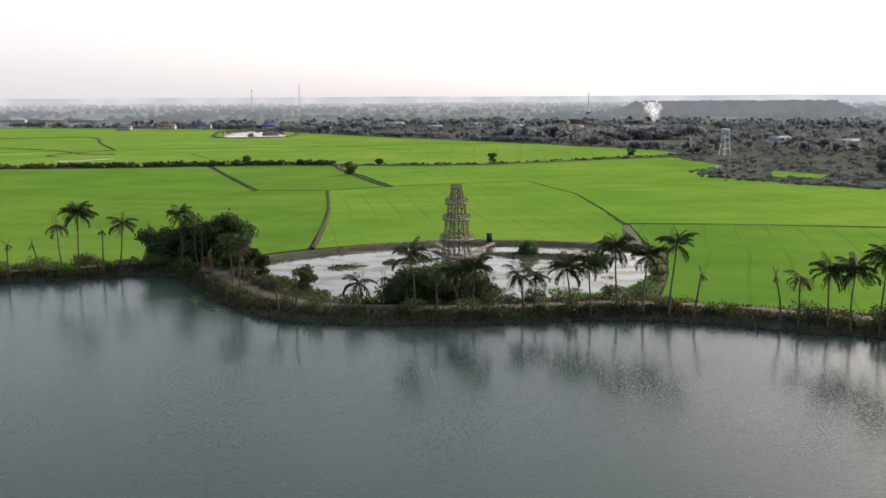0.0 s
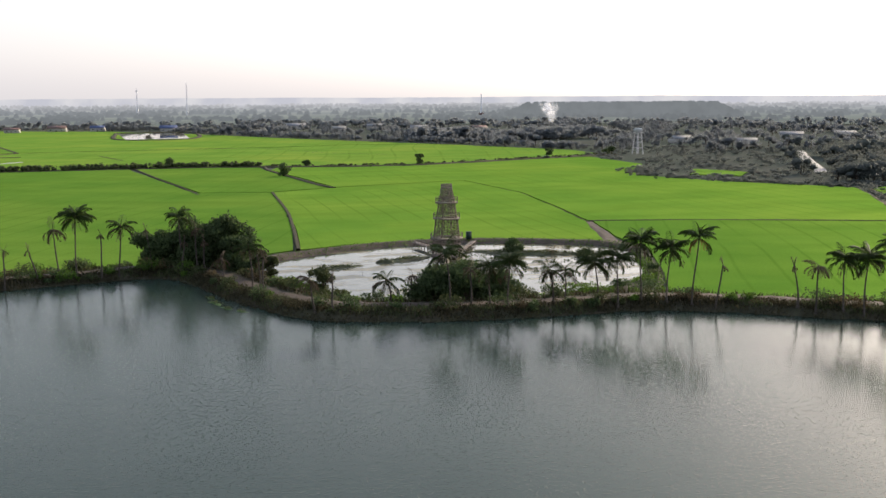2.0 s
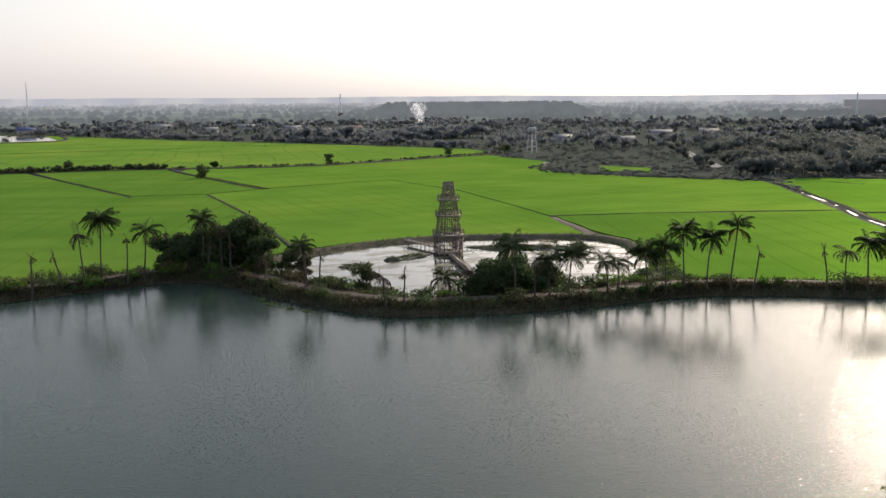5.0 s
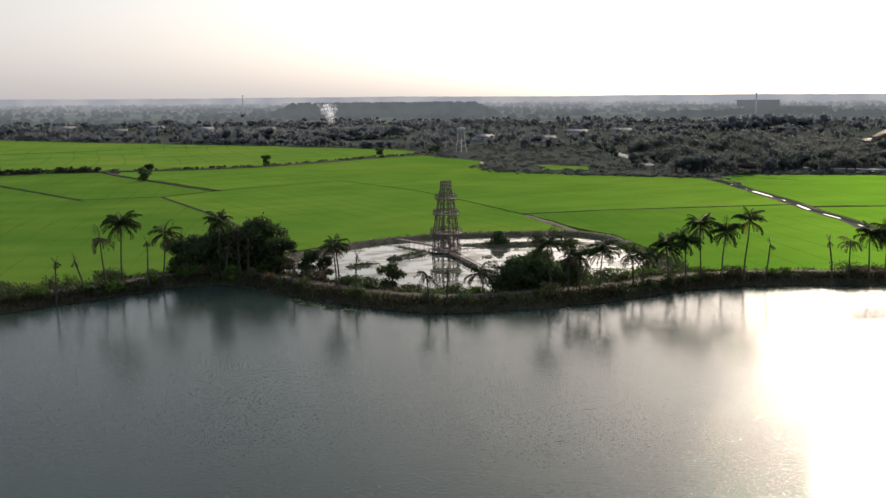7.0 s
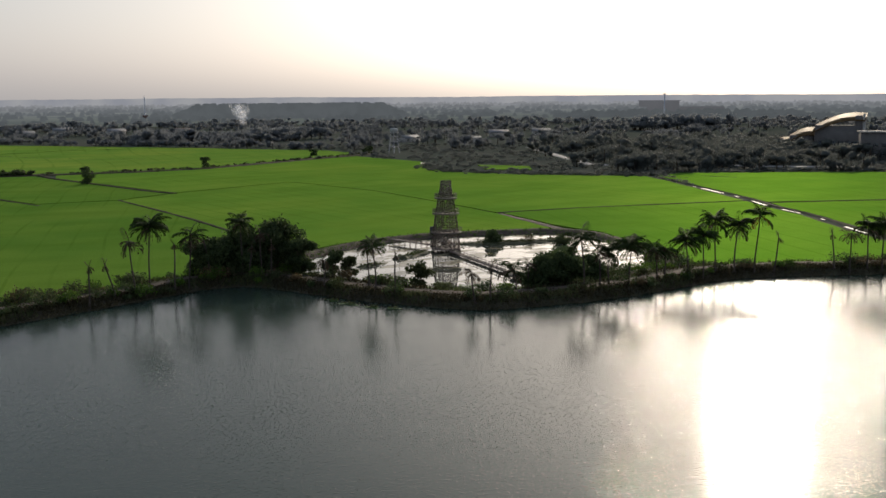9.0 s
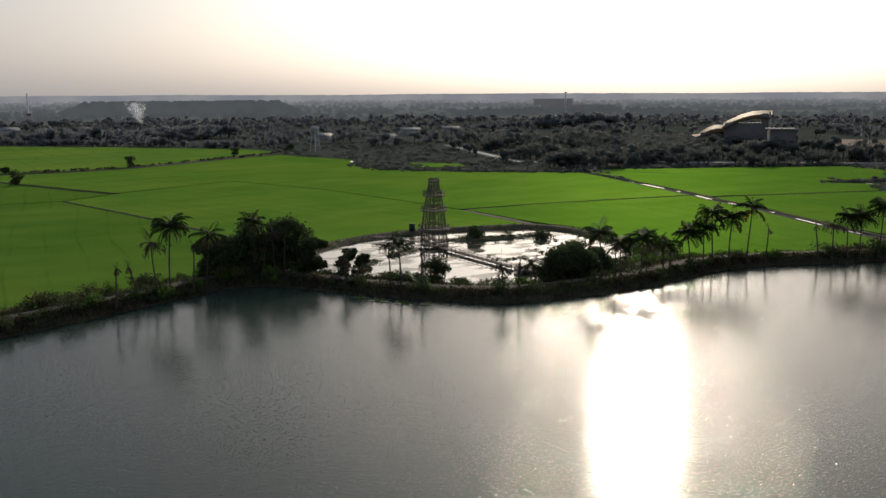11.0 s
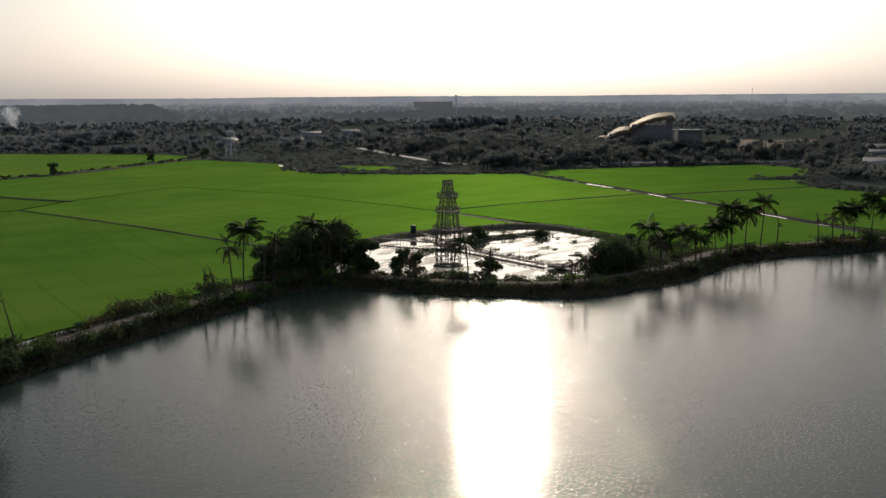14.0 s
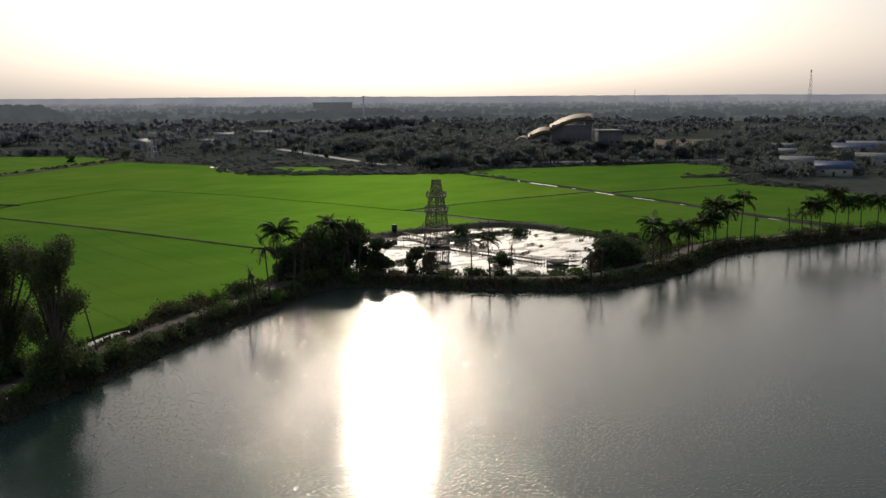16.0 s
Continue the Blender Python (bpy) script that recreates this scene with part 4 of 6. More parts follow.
PALMS = [
    (-57.7, 126.9, 6.4, "stub", (0.3, 0), 1.0), (-55.5, 129.6, 6.0, "stub", (-0.9, 0), 1.0), (-52.5, 130.3, 8.6, "dead", (-0.5, 0), 0.9),
    (-49.9, 131.2, 10.6, "full", (0.1, 0), 1.0), (-46.9, 131.7, 7.6, "stub", (0, 0), 1.0), (-44.4, 132.7, 8.5, "droop", (0.5, 0), 0.95),
    (-41.8, 136.5, 7.5, "stub", (-0.5, 0.3), 1.0), (-37.0, 135.4, 9.4, "ragged", (0, 0), 0.9), (-34.7, 134.2, 7.9, "dead", (0, 0), 0.6), (-33.6, 133.2, 6.2, "stub", (0, 0), 1.0),
    (-36.3, 133.6, 6.2, "stub", (0.3, 0), 1.0),
    (-30.3, 123.3, 5.5, "dead", (-0.2, 0), 0.75), (-26.3, 116.6, 7.8, "ragged", (-0.3, 0), 0.72), (-25.5, 120.2, 7.2, "dead", (-0.2, 0), 0.8), (-24.3, 114.2, 6.8, "stub", (0.2, 0), 1.0),
    (-18.9, 105.4, 5.6, "dead", (-0.5, 0), 0.7), (-16.5, 105.2, 5.9, "stub", (-0.1, 0), 1.0), (-10.2, 110.3, 4.4, "droop", (-0.6, 0), 0.85),
    (-3.9, 104.6, 8.5, "ragged", (-0.5, 0), 0.95), (-1.0, 104.6, 6.6, "dead", (0, 0), 0.6), (-6.9, 111.5, 4.8, "dead", (0.2, 0), 0.6),
    (1.4, 105.9, 6.9, "full", (0, 0), 0.85), (3.2, 103.9, 7.6, "full", (0.1, 0), 0.9), (7.8, 105.2, 6.2, "droop", (-0.8, 0), 0.85), (9.9, 105.2, 6.0, "droop", (0.1, 0), 0.8),
    (13.3, 105.1, 7.4, "full", (-0.4, 0), 0.88), (15.8, 104.6, 7.9, "full", (-0.1, 0), 0.85), (18.8, 105.6, 9.6, "full", (-0.2, 0), 0.95), (22.2, 104.9, 8.8, "full", (0.4, 0), 0.92),
    (24.9, 103.9, 10.1, "rust", (0.5, 0), 0.9), (27.4, 102.6, 6.5, "stub", (0.7, 0), 1.0), (34.5, 99.8, 6.8, "stub", (-0.6, 0), 1.0), (36.6, 98.4, 7.0, "dead", (0.1, 0), 0.75),
    (39.4, 97.9, 8.2, "full", (0, 0), 0.88), (41.6, 97.0, 8.3, "full", (0.2, 0), 0.92), (43.8, 95.3, 10.0, "full", (0.2, 0), 0.92), (46.6, 94.2, 8.3, "full", (0, 0), 0.85),
    (49.3, 92.8, 8.6, "full", (-0.3, 0), 0.9), (53.6, 91.2, 8.2, "full", (0.2, 0), 0.9),
]
for i, (x, y, c, kind, lean, size) in enumerate(PALMS):
    palm(x, y, c - (1.05 if kind in ("full", "rust") else 0.65), kind, lean, size, i, i * 61.0)

# trees on the bank
DENSE = "dense dark green broadleaf tree on the bank"
for i, (x, y, h, r_, n) in enumerate([(-36.5, 138.6, 6.4, 4.0, 10500), (-32.0, 137.5, 7.5, 4.0, 11500), (-40.3, 138.6, 4.9, 3.4, 8000), (-29.4, 134.0, 5.2, 2.1, 5200), (-34.0, 141.5, 6.2, 3.2, 7500)]):
    broadleaf("tree", x, y, h * U, r_ * U, n, 40 + i, M_LEAF, DENSE, leaf=0.3, trunk=0.10, group="dense trees")
for i, (x, y, h, r_, n) in enumerate([(-4.6, 111.6, 4.5, 3.2, 8000), (-0.2, 112.2, 5.0, 3.5, 9000), (3.6, 112.6, 3.7, 2.6, 5000)]):
    broadleaf("tree", x, y, h * U, r_ * U, n, 60 + i, M_LEAF, "spreading dark green thicket tree beside the dirt track", leaf=0.28, trunk=0.08, group="thicket trees")
broadleaf("tree", -17.5, 120.9, 3.7 * U, 1.9 * U, 2200, 70, M_LEAF_OLIVE, "small round green tree at the pond edge", leaf=0.24, trunk=0.2)
broadleaf("tree", -26.2, 129.7, 4.5 * U, 1.5 * U, 2400, 71, M_LEAF, "small leafy tree between track and pond", leaf=0.24, trunk=0.2)
broadleaf("tree", -24.7, 128.3, 4.2 * U, 1.3 * U, 1800, 76, M_LEAF_OLIVE, "small slender green tree at the pond edge", leaf=0.22, trunk=0.2)
broadleaf("tree", 13.0, 153.6, 3.2 * U, 1.7 * U, 1900, 72, M_LEAF, "small flat-crowned tree on the pond islet", leaf=0.22, trunk=0.4)
broadleaf("tree", 23.5, 147.3, 2.1 * U, 2.2 * U, 2000, 73, M_LEAF_OLIVE, "low rounded tree on the pond islet", leaf=0.22, trunk=0.15)
broadleaf("tree", 18.6, 150.3, 2.0 * U, 1.3 * U, 260, 77, M_LEAF_DRY, "sparse dry bush on the pond islet", leaf=0.2, trunk=0.2, airy=1)
broadleaf("tree", -88.4, 124.2, 13.4 * U, 3.5 * U, 26000, 74, M_LEAF_OLIVE, "tall airy olive-green tree beside the track", leaf=0.15, trunk=0.15, airy=1)
broadleaf("tree", -86.4, 117.4, 13.2 * U, 2.5 * U, 22000, 75, M_LEAF_OLIVE, "tall slender olive-green tree on the lake bank", leaf=0.15, trunk=0.15, airy=1)
for i, (x, y, h, lx, ly) in enumerate([(-81.2, 119.3, 6.2, -1.8, 0.6), (-84.2, 117.8, 4.0, -1.3, 0.4)]):
    z = float(ground_height(np.array([x * U]), np.array([y * U]))[0]) - 0.1
    pole = thing("bare_trunk", x * U, y * U, z, 0, label="thin leaning bare dead trunk on the bank", category="dead tree", group="bare trunks")
    part("trunk", Build().tube([(0, 0, 0), (0.55 * lx, 0.5 * ly, 0.5 * h * U), (lx, ly, h * U)], [0.13, 0.11, 0.07], 6).mesh("trunk", True), M_BARK, pole)

# shrubs along the bank, larger ones one by one
for i in range(260):
    r = np.random.default_rng(500 + i)
    k = int(r.integers(4, len(path_m) - 4))
    p, q = path_m[k], path_m[min(k + 1, len(path_m) - 1)] - path_m[k]
    q = np.array([-q[1], q[0]]) / (np.linalg.norm(q) + 1e-9)
    lakeside = r.random() < 0.5
    off = -r.uniform(2.6, 4.8) if lakeside else r.uniform(2.8, 6.5)
    p = (p + q * off)
    if p[0] < -140 or p[0] > 95 or inside(np.array([p[0]]), np.array([p[1]]), pond_m)[0] or edge_distance(p[0], p[1], np.array(SIDE_DITCH) * U, False) < 2.6:
        continue
    pick = r.random()
    mat_s, words = ((M_LEAF, "dark green bank shrub"), (M_LEAF_OLIVE, "olive-green bank shrub"), (M_LEAF_BRIGHT, "bright green low bank shrub"), (M_LEAF_DRY, "dry brown bank shrub"))[int(pick * 3.4)]
    h = r.uniform(0.8, 2.4) if lakeside else r.uniform(0.9, 2.3)
    shrub(p[0] / U, p[1] / U, h, h * r.uniform(0.8, 1.25), 280, 900 + i, mat_s, words + " beside the dirt track", 0.2)
for i, (x, y, h, rr) in enumerate([(-19.5, 123.5, 1.8, 2.4), (-15.5, 118.2, 1.6, 2.2), (-11.5, 115.2, 1.7, 2.2), (-8.8, 114.0, 1.5, 2.0), (7.5, 114.2, 1.8, 2.4), (11, 115.6, 2.0, 2.4), (14.5, 116.8, 2.0, 2.6), (18, 114.5, 1.7, 2.2), (20.5, 119.6, 1.8, 2.3), (16, 112.5, 2.4, 2.6), (22, 112.8, 1.8, 2.4), (23.6, 117.2, 2.2, 2.6), (25.4, 120.6, 2.4, 2.6), (27.2, 125, 1.6, 2.0), (29.2, 131.5, 1.2, 1.6), (24.4, 113.6, 2.0, 2.4), (-21.5, 127.2, 1.6, 2.0), (-4.5, 113.4, 1.5, 2.0), (1.5, 113.8, 1.4, 1.9)]):
    shrub(x, y, h, rr, 520, 1400 + i, (M_LEAF_BRIGHT, M_LEAF_OLIVE, M_LEAF)[i % 3], "green shrub on the pond's edge", 0.2)
for i, (x, y, h) in enumerate([(-88, 123, 2.6), (-85.2, 117.6, 3.0), (-90, 124.5, 2.4), (-83.2, 118.2, 2.2), (-88.5, 116.8, 2.6), (-87, 121.6, 2.2)]):
    shrub(x, y, h, 2.4, 900, 1700 + i, M_LEAF, "dark green undergrowth shrub below tall trees", 0.22)
shrub(44.6, 96.2, 3.2, 2.3, 900, 1500, M_LEAF, "large dark round shrub on the lake bank", 0.22)
for i, (x, y) in enumerate([(-68.4, 132.6), (-66.6, 133.2), (-65, 133.7), (-62.7, 134.9), (-60.5, 136), (-58.5, 136.9), (-56, 138), (-63.8, 133.2)]):
    shrub(x, y - 0.3, 2.2 + 0.5 * (i % 3), 2.5, 700, 1520 + i, M_LEAF_OLIVE if i % 2 else M_LEAF_DRY, "tall brown-green reedy shrub beside the track", 0.18)


def blades(name, xy, height, width, r, material, label, category):
    """Grass and weeds as bent blades, many in one mesh."""
    n = len(xy)
    g = ground_height(xy[:, 0], xy[:, 1])
    a = r.uniform(0, 6.28, n)
    h = height * r.uniform(0.5, 1.5, n)
    lean = r.uniform(0.1, 0.7, n) * h
    side = np.stack([np.cos(a), np.sin(a), 0 * a], 1) * (width * r.uniform(0.6, 1.4, n))[:, None]
    base = np.stack([xy[:, 0], xy[:, 1], g - 0.05], 1)
    b2 = r.uniform(0, 6.28, n)
    tip = base + np.stack([np.cos(b2) * lean, np.sin(b2) * lean, h], 1)
    V = np.stack([base - side, base + side, tip + 0.35 * side, tip - 0.35 * side], 1).reshape(-1, 3)
    return tagged(part(name, np_mesh(name, V, np.arange(4 * n).reshape(n, 4)), material), label, category, kind="stuff")


r = np.random.default_rng(77)
k = r.integers(0, len(path_m) - 1, 52000)
d = path_m[k + 1] - path_m[k]
nn = np.stack([-d[:, 1], d[:, 0]], 1) / np.linalg.norm(d, axis=1)[:, None]
off = np.where(r.random(len(k)) < 0.62, -r.uniform(1.9, 6.2, len(k)), r.uniform(1.9, 7.5, len(k)))
xy = path_m[k] + d * r.random((len(k), 1)) + nn * off[:, None]
ok = (ground_height(xy[:, 0], xy[:, 1]) > LAKE + 0.05) & (xy[:, 0] > -150) & (xy[:, 0] < 110) & ~inside(xy[:, 0], xy[:, 1], pond_m)
xy = xy[ok]
half = wave_noise(xy[:, 0], xy[:, 1], 14, 40) > 0.1
blades("bank_grass", xy[half], 0.55, 0.09, r, M_LEAF_OLIVE, "rough olive grass and weeds on the lake bank", "grass")
blades("bank_weeds", xy[~half], 0.5, 0.10, r, M_LEAF_BROWN, "dark green weeds on the lake bank", "weeds")
xy = path_m[r.integers(0, len(path_m), 9000)] + r.normal(size=(9000, 2)) * 5
ok = (edge_distance(xy[:, 0], xy[:, 1], path_m, False) > 2.0) & (ground_height(xy[:, 0], xy[:, 1]) > LAKE)
blades("dry_grass", xy[ok], 0.45, 0.07, r, M_LEAF_DRY, "dry straw-coloured grass tufts", "grass")
xy = np.concatenate([pond_m[r.integers(0, len(pond_m), 9000)] + r.normal(size=(9000, 2)) * 1.4])
ok = ground_height(xy[:, 0], xy[:, 1]) > POND - 0.1
blades("pond_grass", xy[ok], 0.5, 0.08, r, M_LEAF_BRIGHT, "fresh green grass at the pond's edge", "grass")
k = r.integers(0, len(shore_m) - 1, 46000)
d = shore_m[k + 1] - shore_m[k]
nn = np.stack([-d[:, 1], d[:, 0]], 1) / (np.linalg.norm(d, axis=1)[:, None] + 1e-9)
xy = shore_m[k] + d * r.random((len(k), 1)) + nn * r.uniform(-0.9, 4.2, len(k))[:, None]
patch = 0.5 + 0.5 * wave_noise(xy[:, 0], xy[:, 1], 7, 51)
ok = (patch > 0.12) & (xy[:, 0] > -150) & (xy[:, 0] < 115) & (edge_distance(xy[:, 0], xy[:, 1], path_m, False) > 1.9)
xy, patch = xy[ok], patch[ok]
c = np.concatenate([xy, (np.maximum(ground_height(xy[:, 0], xy[:, 1]), LAKE) + r.random(len(xy)) ** 1.5 * (0.35 + 0.9 * patch))[:, None]], 1)
tagged(part("bank_undergrowth", np_mesh("bank_undergrowth", *leaf_quads(c, 0.19, r)), M_LEAF_BROWN), "dense dark undergrowth along the waterline", "undergrowth", kind="stuff")
# scrub on the spit of land below the camera's way
sp = r.uniform((0, 10), (45, 50), (5000, 2)) * U
sp = sp[inside(sp[:, 0], sp[:, 1], spit_m)]
blades("spit_grass", sp, 0.38, 0.1, r, M_LEAF_OLIVE, "rough green grass on the near spit of land", "grass")
for i, (x, y) in enumerate([(3.3, 47.6), (4.8, 47.3), (0.2, 45.9), (8.2, 45.9), (2.2, 46.6), (0.8, 45.2), (6.4, 46.4)]):
    shrub(x, y, 0.75, 1.7, 420, 1600 + i, M_LEAF_OLIVE, "low green scrub bush on the near spit", 0.16)

# mats of weed floating in the pond and low islets
def islet(name, centre, rx, ry, turn, height, material, label, n=26, seed=0, base=POND):
    rr = np.random.default_rng(seed)
    a = np.linspace(0, 2 * np.pi, n, endpoint=False)
    wob = 1 + 0.25 * np.sin(3 * a + seed) + 0.12 * rr.normal(size=n)
    ring = np.stack([rx * wob * np.cos(a), ry * wob * np.sin(a)], 1)
    t = radians(turn)
    ring = ring @ np.array([(math.cos(t), math.sin(t)), (-math.sin(t), math.cos(t))])
    V = [(*(ring[i] + np.array(centre) * U), base - 0.15) for i in range(n)] + [(*(0.75 * ring[i] + np.array(centre) * U), base + height * rr.uniform(0.6, 1.1)) for i in range(n)] + [(*(0.3 * ring[i] + np.array(centre) * U), base + height * 1.15) for i in range(n)]
    F = [(k * n + i, k * n + (i + 1) % n, (k + 1) * n + (i + 1) % n, (k + 1) * n + i) for k in range(2) for i in range(n)]
    F += [(2 * n + i, 2 * n + i + 1, 2 * n + n - 2 - i, 2 * n + n - 1 - i) for i in range(n // 2 - 1)]
    ob = part(name, np_mesh(name, V, F, True), material)
    tagged(ob, label, "islet", kind="structure")
    pts = (rr.normal(size=(int(rx * ry * 26), 2)) * 0.4 * np.array([rx, ry])) @ np.array([(math.cos(t), math.sin(t)), (-math.sin(t), math.cos(t))]) + np.array(centre) * U
    m = len(pts)
    c = np.concatenate([pts, base + height + rr.uniform(0, 0.35, (m, 1))], 1)
    tagged(part("islet_weeds", np_mesh("islet_weeds", *leaf_quads(c, 0.22, rr)), M_LEAF_OLIVE), "green-brown weeds on a pond islet", "weeds", kind="stuff")


islet("islet", (15.5, 151.8), 15.5, 2.2, -14, 0.35, M_MARSH, "long low grassy islet across the pond", seed=1)
islet("islet", (-15.0, 142.8), 4.6, 1.5, 22, 0.22, M_MARSH, "small flat green islet in the pond", seed=2)
islet("islet", (-4.5, 148.5), 5.5, 1.8, 30, 0.3, M_MARSH, "muddy reedy islet beside the tower", seed=3)
islet("islet", (-8.2, 146.6), 1.8, 1.1, 0, 0.45, M_MARSH, "small reed clump in the pond", seed=4)
for i in range(26):
    rr = np.random.default_rng(3000 + i)
    c = (rr.uniform(2, 27), rr.uniform(124, 158))
    if abs(c[0] - 1) < 4 and c[1] > 140:
        continue
    islet("weed_mat", c, rr.uniform(0.7, 2.6), rr.uniform(0.4, 1.1), rr.uniform(-30, 30), 0.02, M_MARSH, "thin floating mat of pond weed", 14, i + 10)


for i, (x, y, rx, ry, turn) in enumerate([(-30.2, 114.8, 2.4, 0.7, -55), (-28.6, 111.8, 1.7, 0.6, -50), (-31.2, 118.0, 1.5, 0.5, -60), (-26.8, 110.0, 1.3, 0.5, -40)]):
    islet("weed_mat", (x, y), rx, ry, turn, 0.03, M_WATERWEED, "bright green floating water weed along the lake bank", 16, i + 60, LAKE)


# ---- bamboo tower in the pond ----
TX, TY = 1.7 * U, 149.6 * U
LEVELS = (0.0, 4.5, 8.85, 12.35, 15.5)
tower = thing("bamboo_tower", TX, TY, POND, 12, label="tapering lookout tower of weathered grey-brown bamboo poles standing in the pond", category="tower")


def tower_radius(z):
    return 3.2 + (1.05 - 3.2) * min(1.0, max(0.0, z) / 15.6) ** 1.6


def ring_point(a, z, r):
    return (r * math.cos(a), r * math.sin(a), z)


rt = np.random.default_rng(5)
for i in range(16):
    a = i * math.pi / 8
    top_z = 16.1 + rt.uniform(-0.25, 0.35)
    pts = [ring_point(a + 0.015 * math.sin(z), z, tower_radius(z) + rt.uniform(-0.06, 0.06)) for z in np.linspace(-1.3, top_z, 8)]
    part("pole", Build().tube(pts, np.linspace(0.09, 0.055, 8), 6).mesh("pole", True), M_BAMBOO, tower)
for i in range(6):
    a = (i + 0.5) * math.pi / 3
    pts = [ring_point(a, z, 0.58 * tower_radius(z)) for z in np.linspace(-1.3, 14.8, 6)]
    part("inner_pole", Build().tube(pts, 0.075, 6).mesh("inner_pole", True), M_BAMBOO, tower)
z = 0.6
while z < 15.8:
    for i in range(8):
        a0, a1 = i * math.pi / 4, (i + 1) * math.pi / 4
        r0 = tower_radius(z) + 0.06
        pole = Build().tube([ring_point(a0 - 0.06, z + rt.uniform(-0.08, 0.08), r0), ring_point(a1 + 0.06, z + rt.uniform(-0.08, 0.08), r0)], 0.06, 5)
        part("ring_beam", pole.mesh("ring_beam"), M_BAMBOO, tower)
    z += 0.92 if z < 5 else 1.15
for k in range(4):
    z0, z1 = LEVELS[k] + 0.15, LEVELS[k + 1] - 0.1
    zm = 0.5 * (z0 + z1)
    for i in range(8):
        a0, a1 = i * math.pi / 4, (i + 1) * math.pi / 4
        for lo, hi in ((z0, zm), (zm, z1)):
            for s0, s1 in ((a0, a1), (a1, a0)):
                if rt.random() < 0.12:
                    continue
                p, q = ring_point(s0, lo, tower_radius(lo) + 0.1), ring_point(s1, hi, tower_radius(hi) + 0.1)
                part("brace", Build().tube([p, q], 0.052, 5).mesh("brace"), M_BAMBOO, tower)
    # ladder-like stair inside each storey
    b = Build()
    a = k * 1.7
    p, q = np.array(ring_point(a, z0, 0.6 * tower_radius(z0))), np.array(ring_point(a + 1.9, z1, 0.6 * tower_radius(z1)))
    b.tube([p, q], 0.05, 5)
    b.tube([p * (0.7, 0.7, 1), q * (0.7, 0.7, 1)], 0.05, 5)
    for t in np.linspace(0.04, 0.96, 14):
        m = p + (q - p) * t
        b.tube([m, m * (0.7, 0.7, 1)], 0.035, 4)
    part("stair", b.mesh("stair"), M_BAMBOO, tower)


def octagon_deck(z, r_out, r_in, thick=0.2):
    V, F = [], []
    for r_, zz in ((r_in, z), (r_out, z), (r_out, z - thick), (r_in, z - thick)):
        V += [ring_point(i * math.pi / 4, zz, r_) for i in range(8)]
    for k in range(4):
        for i in range(8):
            F.append((k * 8 + i, k * 8 + (i + 1) % 8, ((k + 1) % 4) * 8 + (i + 1) % 8, ((k + 1) % 4) * 8 + i))
    return Build().add(V, F)


for z, r_out in ((LEVELS[1], 3.75), (LEVELS[2], 3.1), (LEVELS[3], 2.6), (LEVELS[4], 1.3)):
    part("deck", octagon_deck(z, r_out, 0.3 * r_out).mesh("deck"), M_PLANK, tower, "grey-brown split bamboo deck")
    rail_h = 0.95 if z < 15 else 0.65
    for zz in (0.5, rail_h):
        for i in range(8):
            pole = Build().tube([ring_point(i * math.pi / 4 - 0.05, z + zz + rt.uniform(-0.04, 0.04), r_out - 0.06), ring_point((i + 1) * math.pi / 4 + 0.05, z + zz + rt.uniform(-0.04, 0.04), r_out - 0.06)], 0.06, 5)
            part("rail", pole.mesh("rail"), M_BAMBOO, tower)
    for i in range(16):
        a = i * math.pi / 8
        r_ = (r_out - 0.06) * (1.0 if i % 2 == 0 else math.cos(math.pi / 8))
        part("rail_post", Build().tube([ring_point(a, z - 0.35, r_), ring_point(a, z + rail_h + rt.uniform(0.02, 0.2), r_)], 0.055, 5).mesh("rail_post"), M_BAMBOO, tower)
    for i in range(8):
        a = i * math.pi / 4
        part("bracket", Build().tube([ring_point(a, z - 1.1, tower_radius(z - 1.1)), ring_point(a, z - 0.1, r_out - 0.15)], 0.045, 5).mesh("bracket"), M_BAMBOO, tower)
part("deck", octagon_deck(0.75, 3.5, 0.6).mesh("deck"), M_PLANK, tower, "grey-brown landing deck above the water")


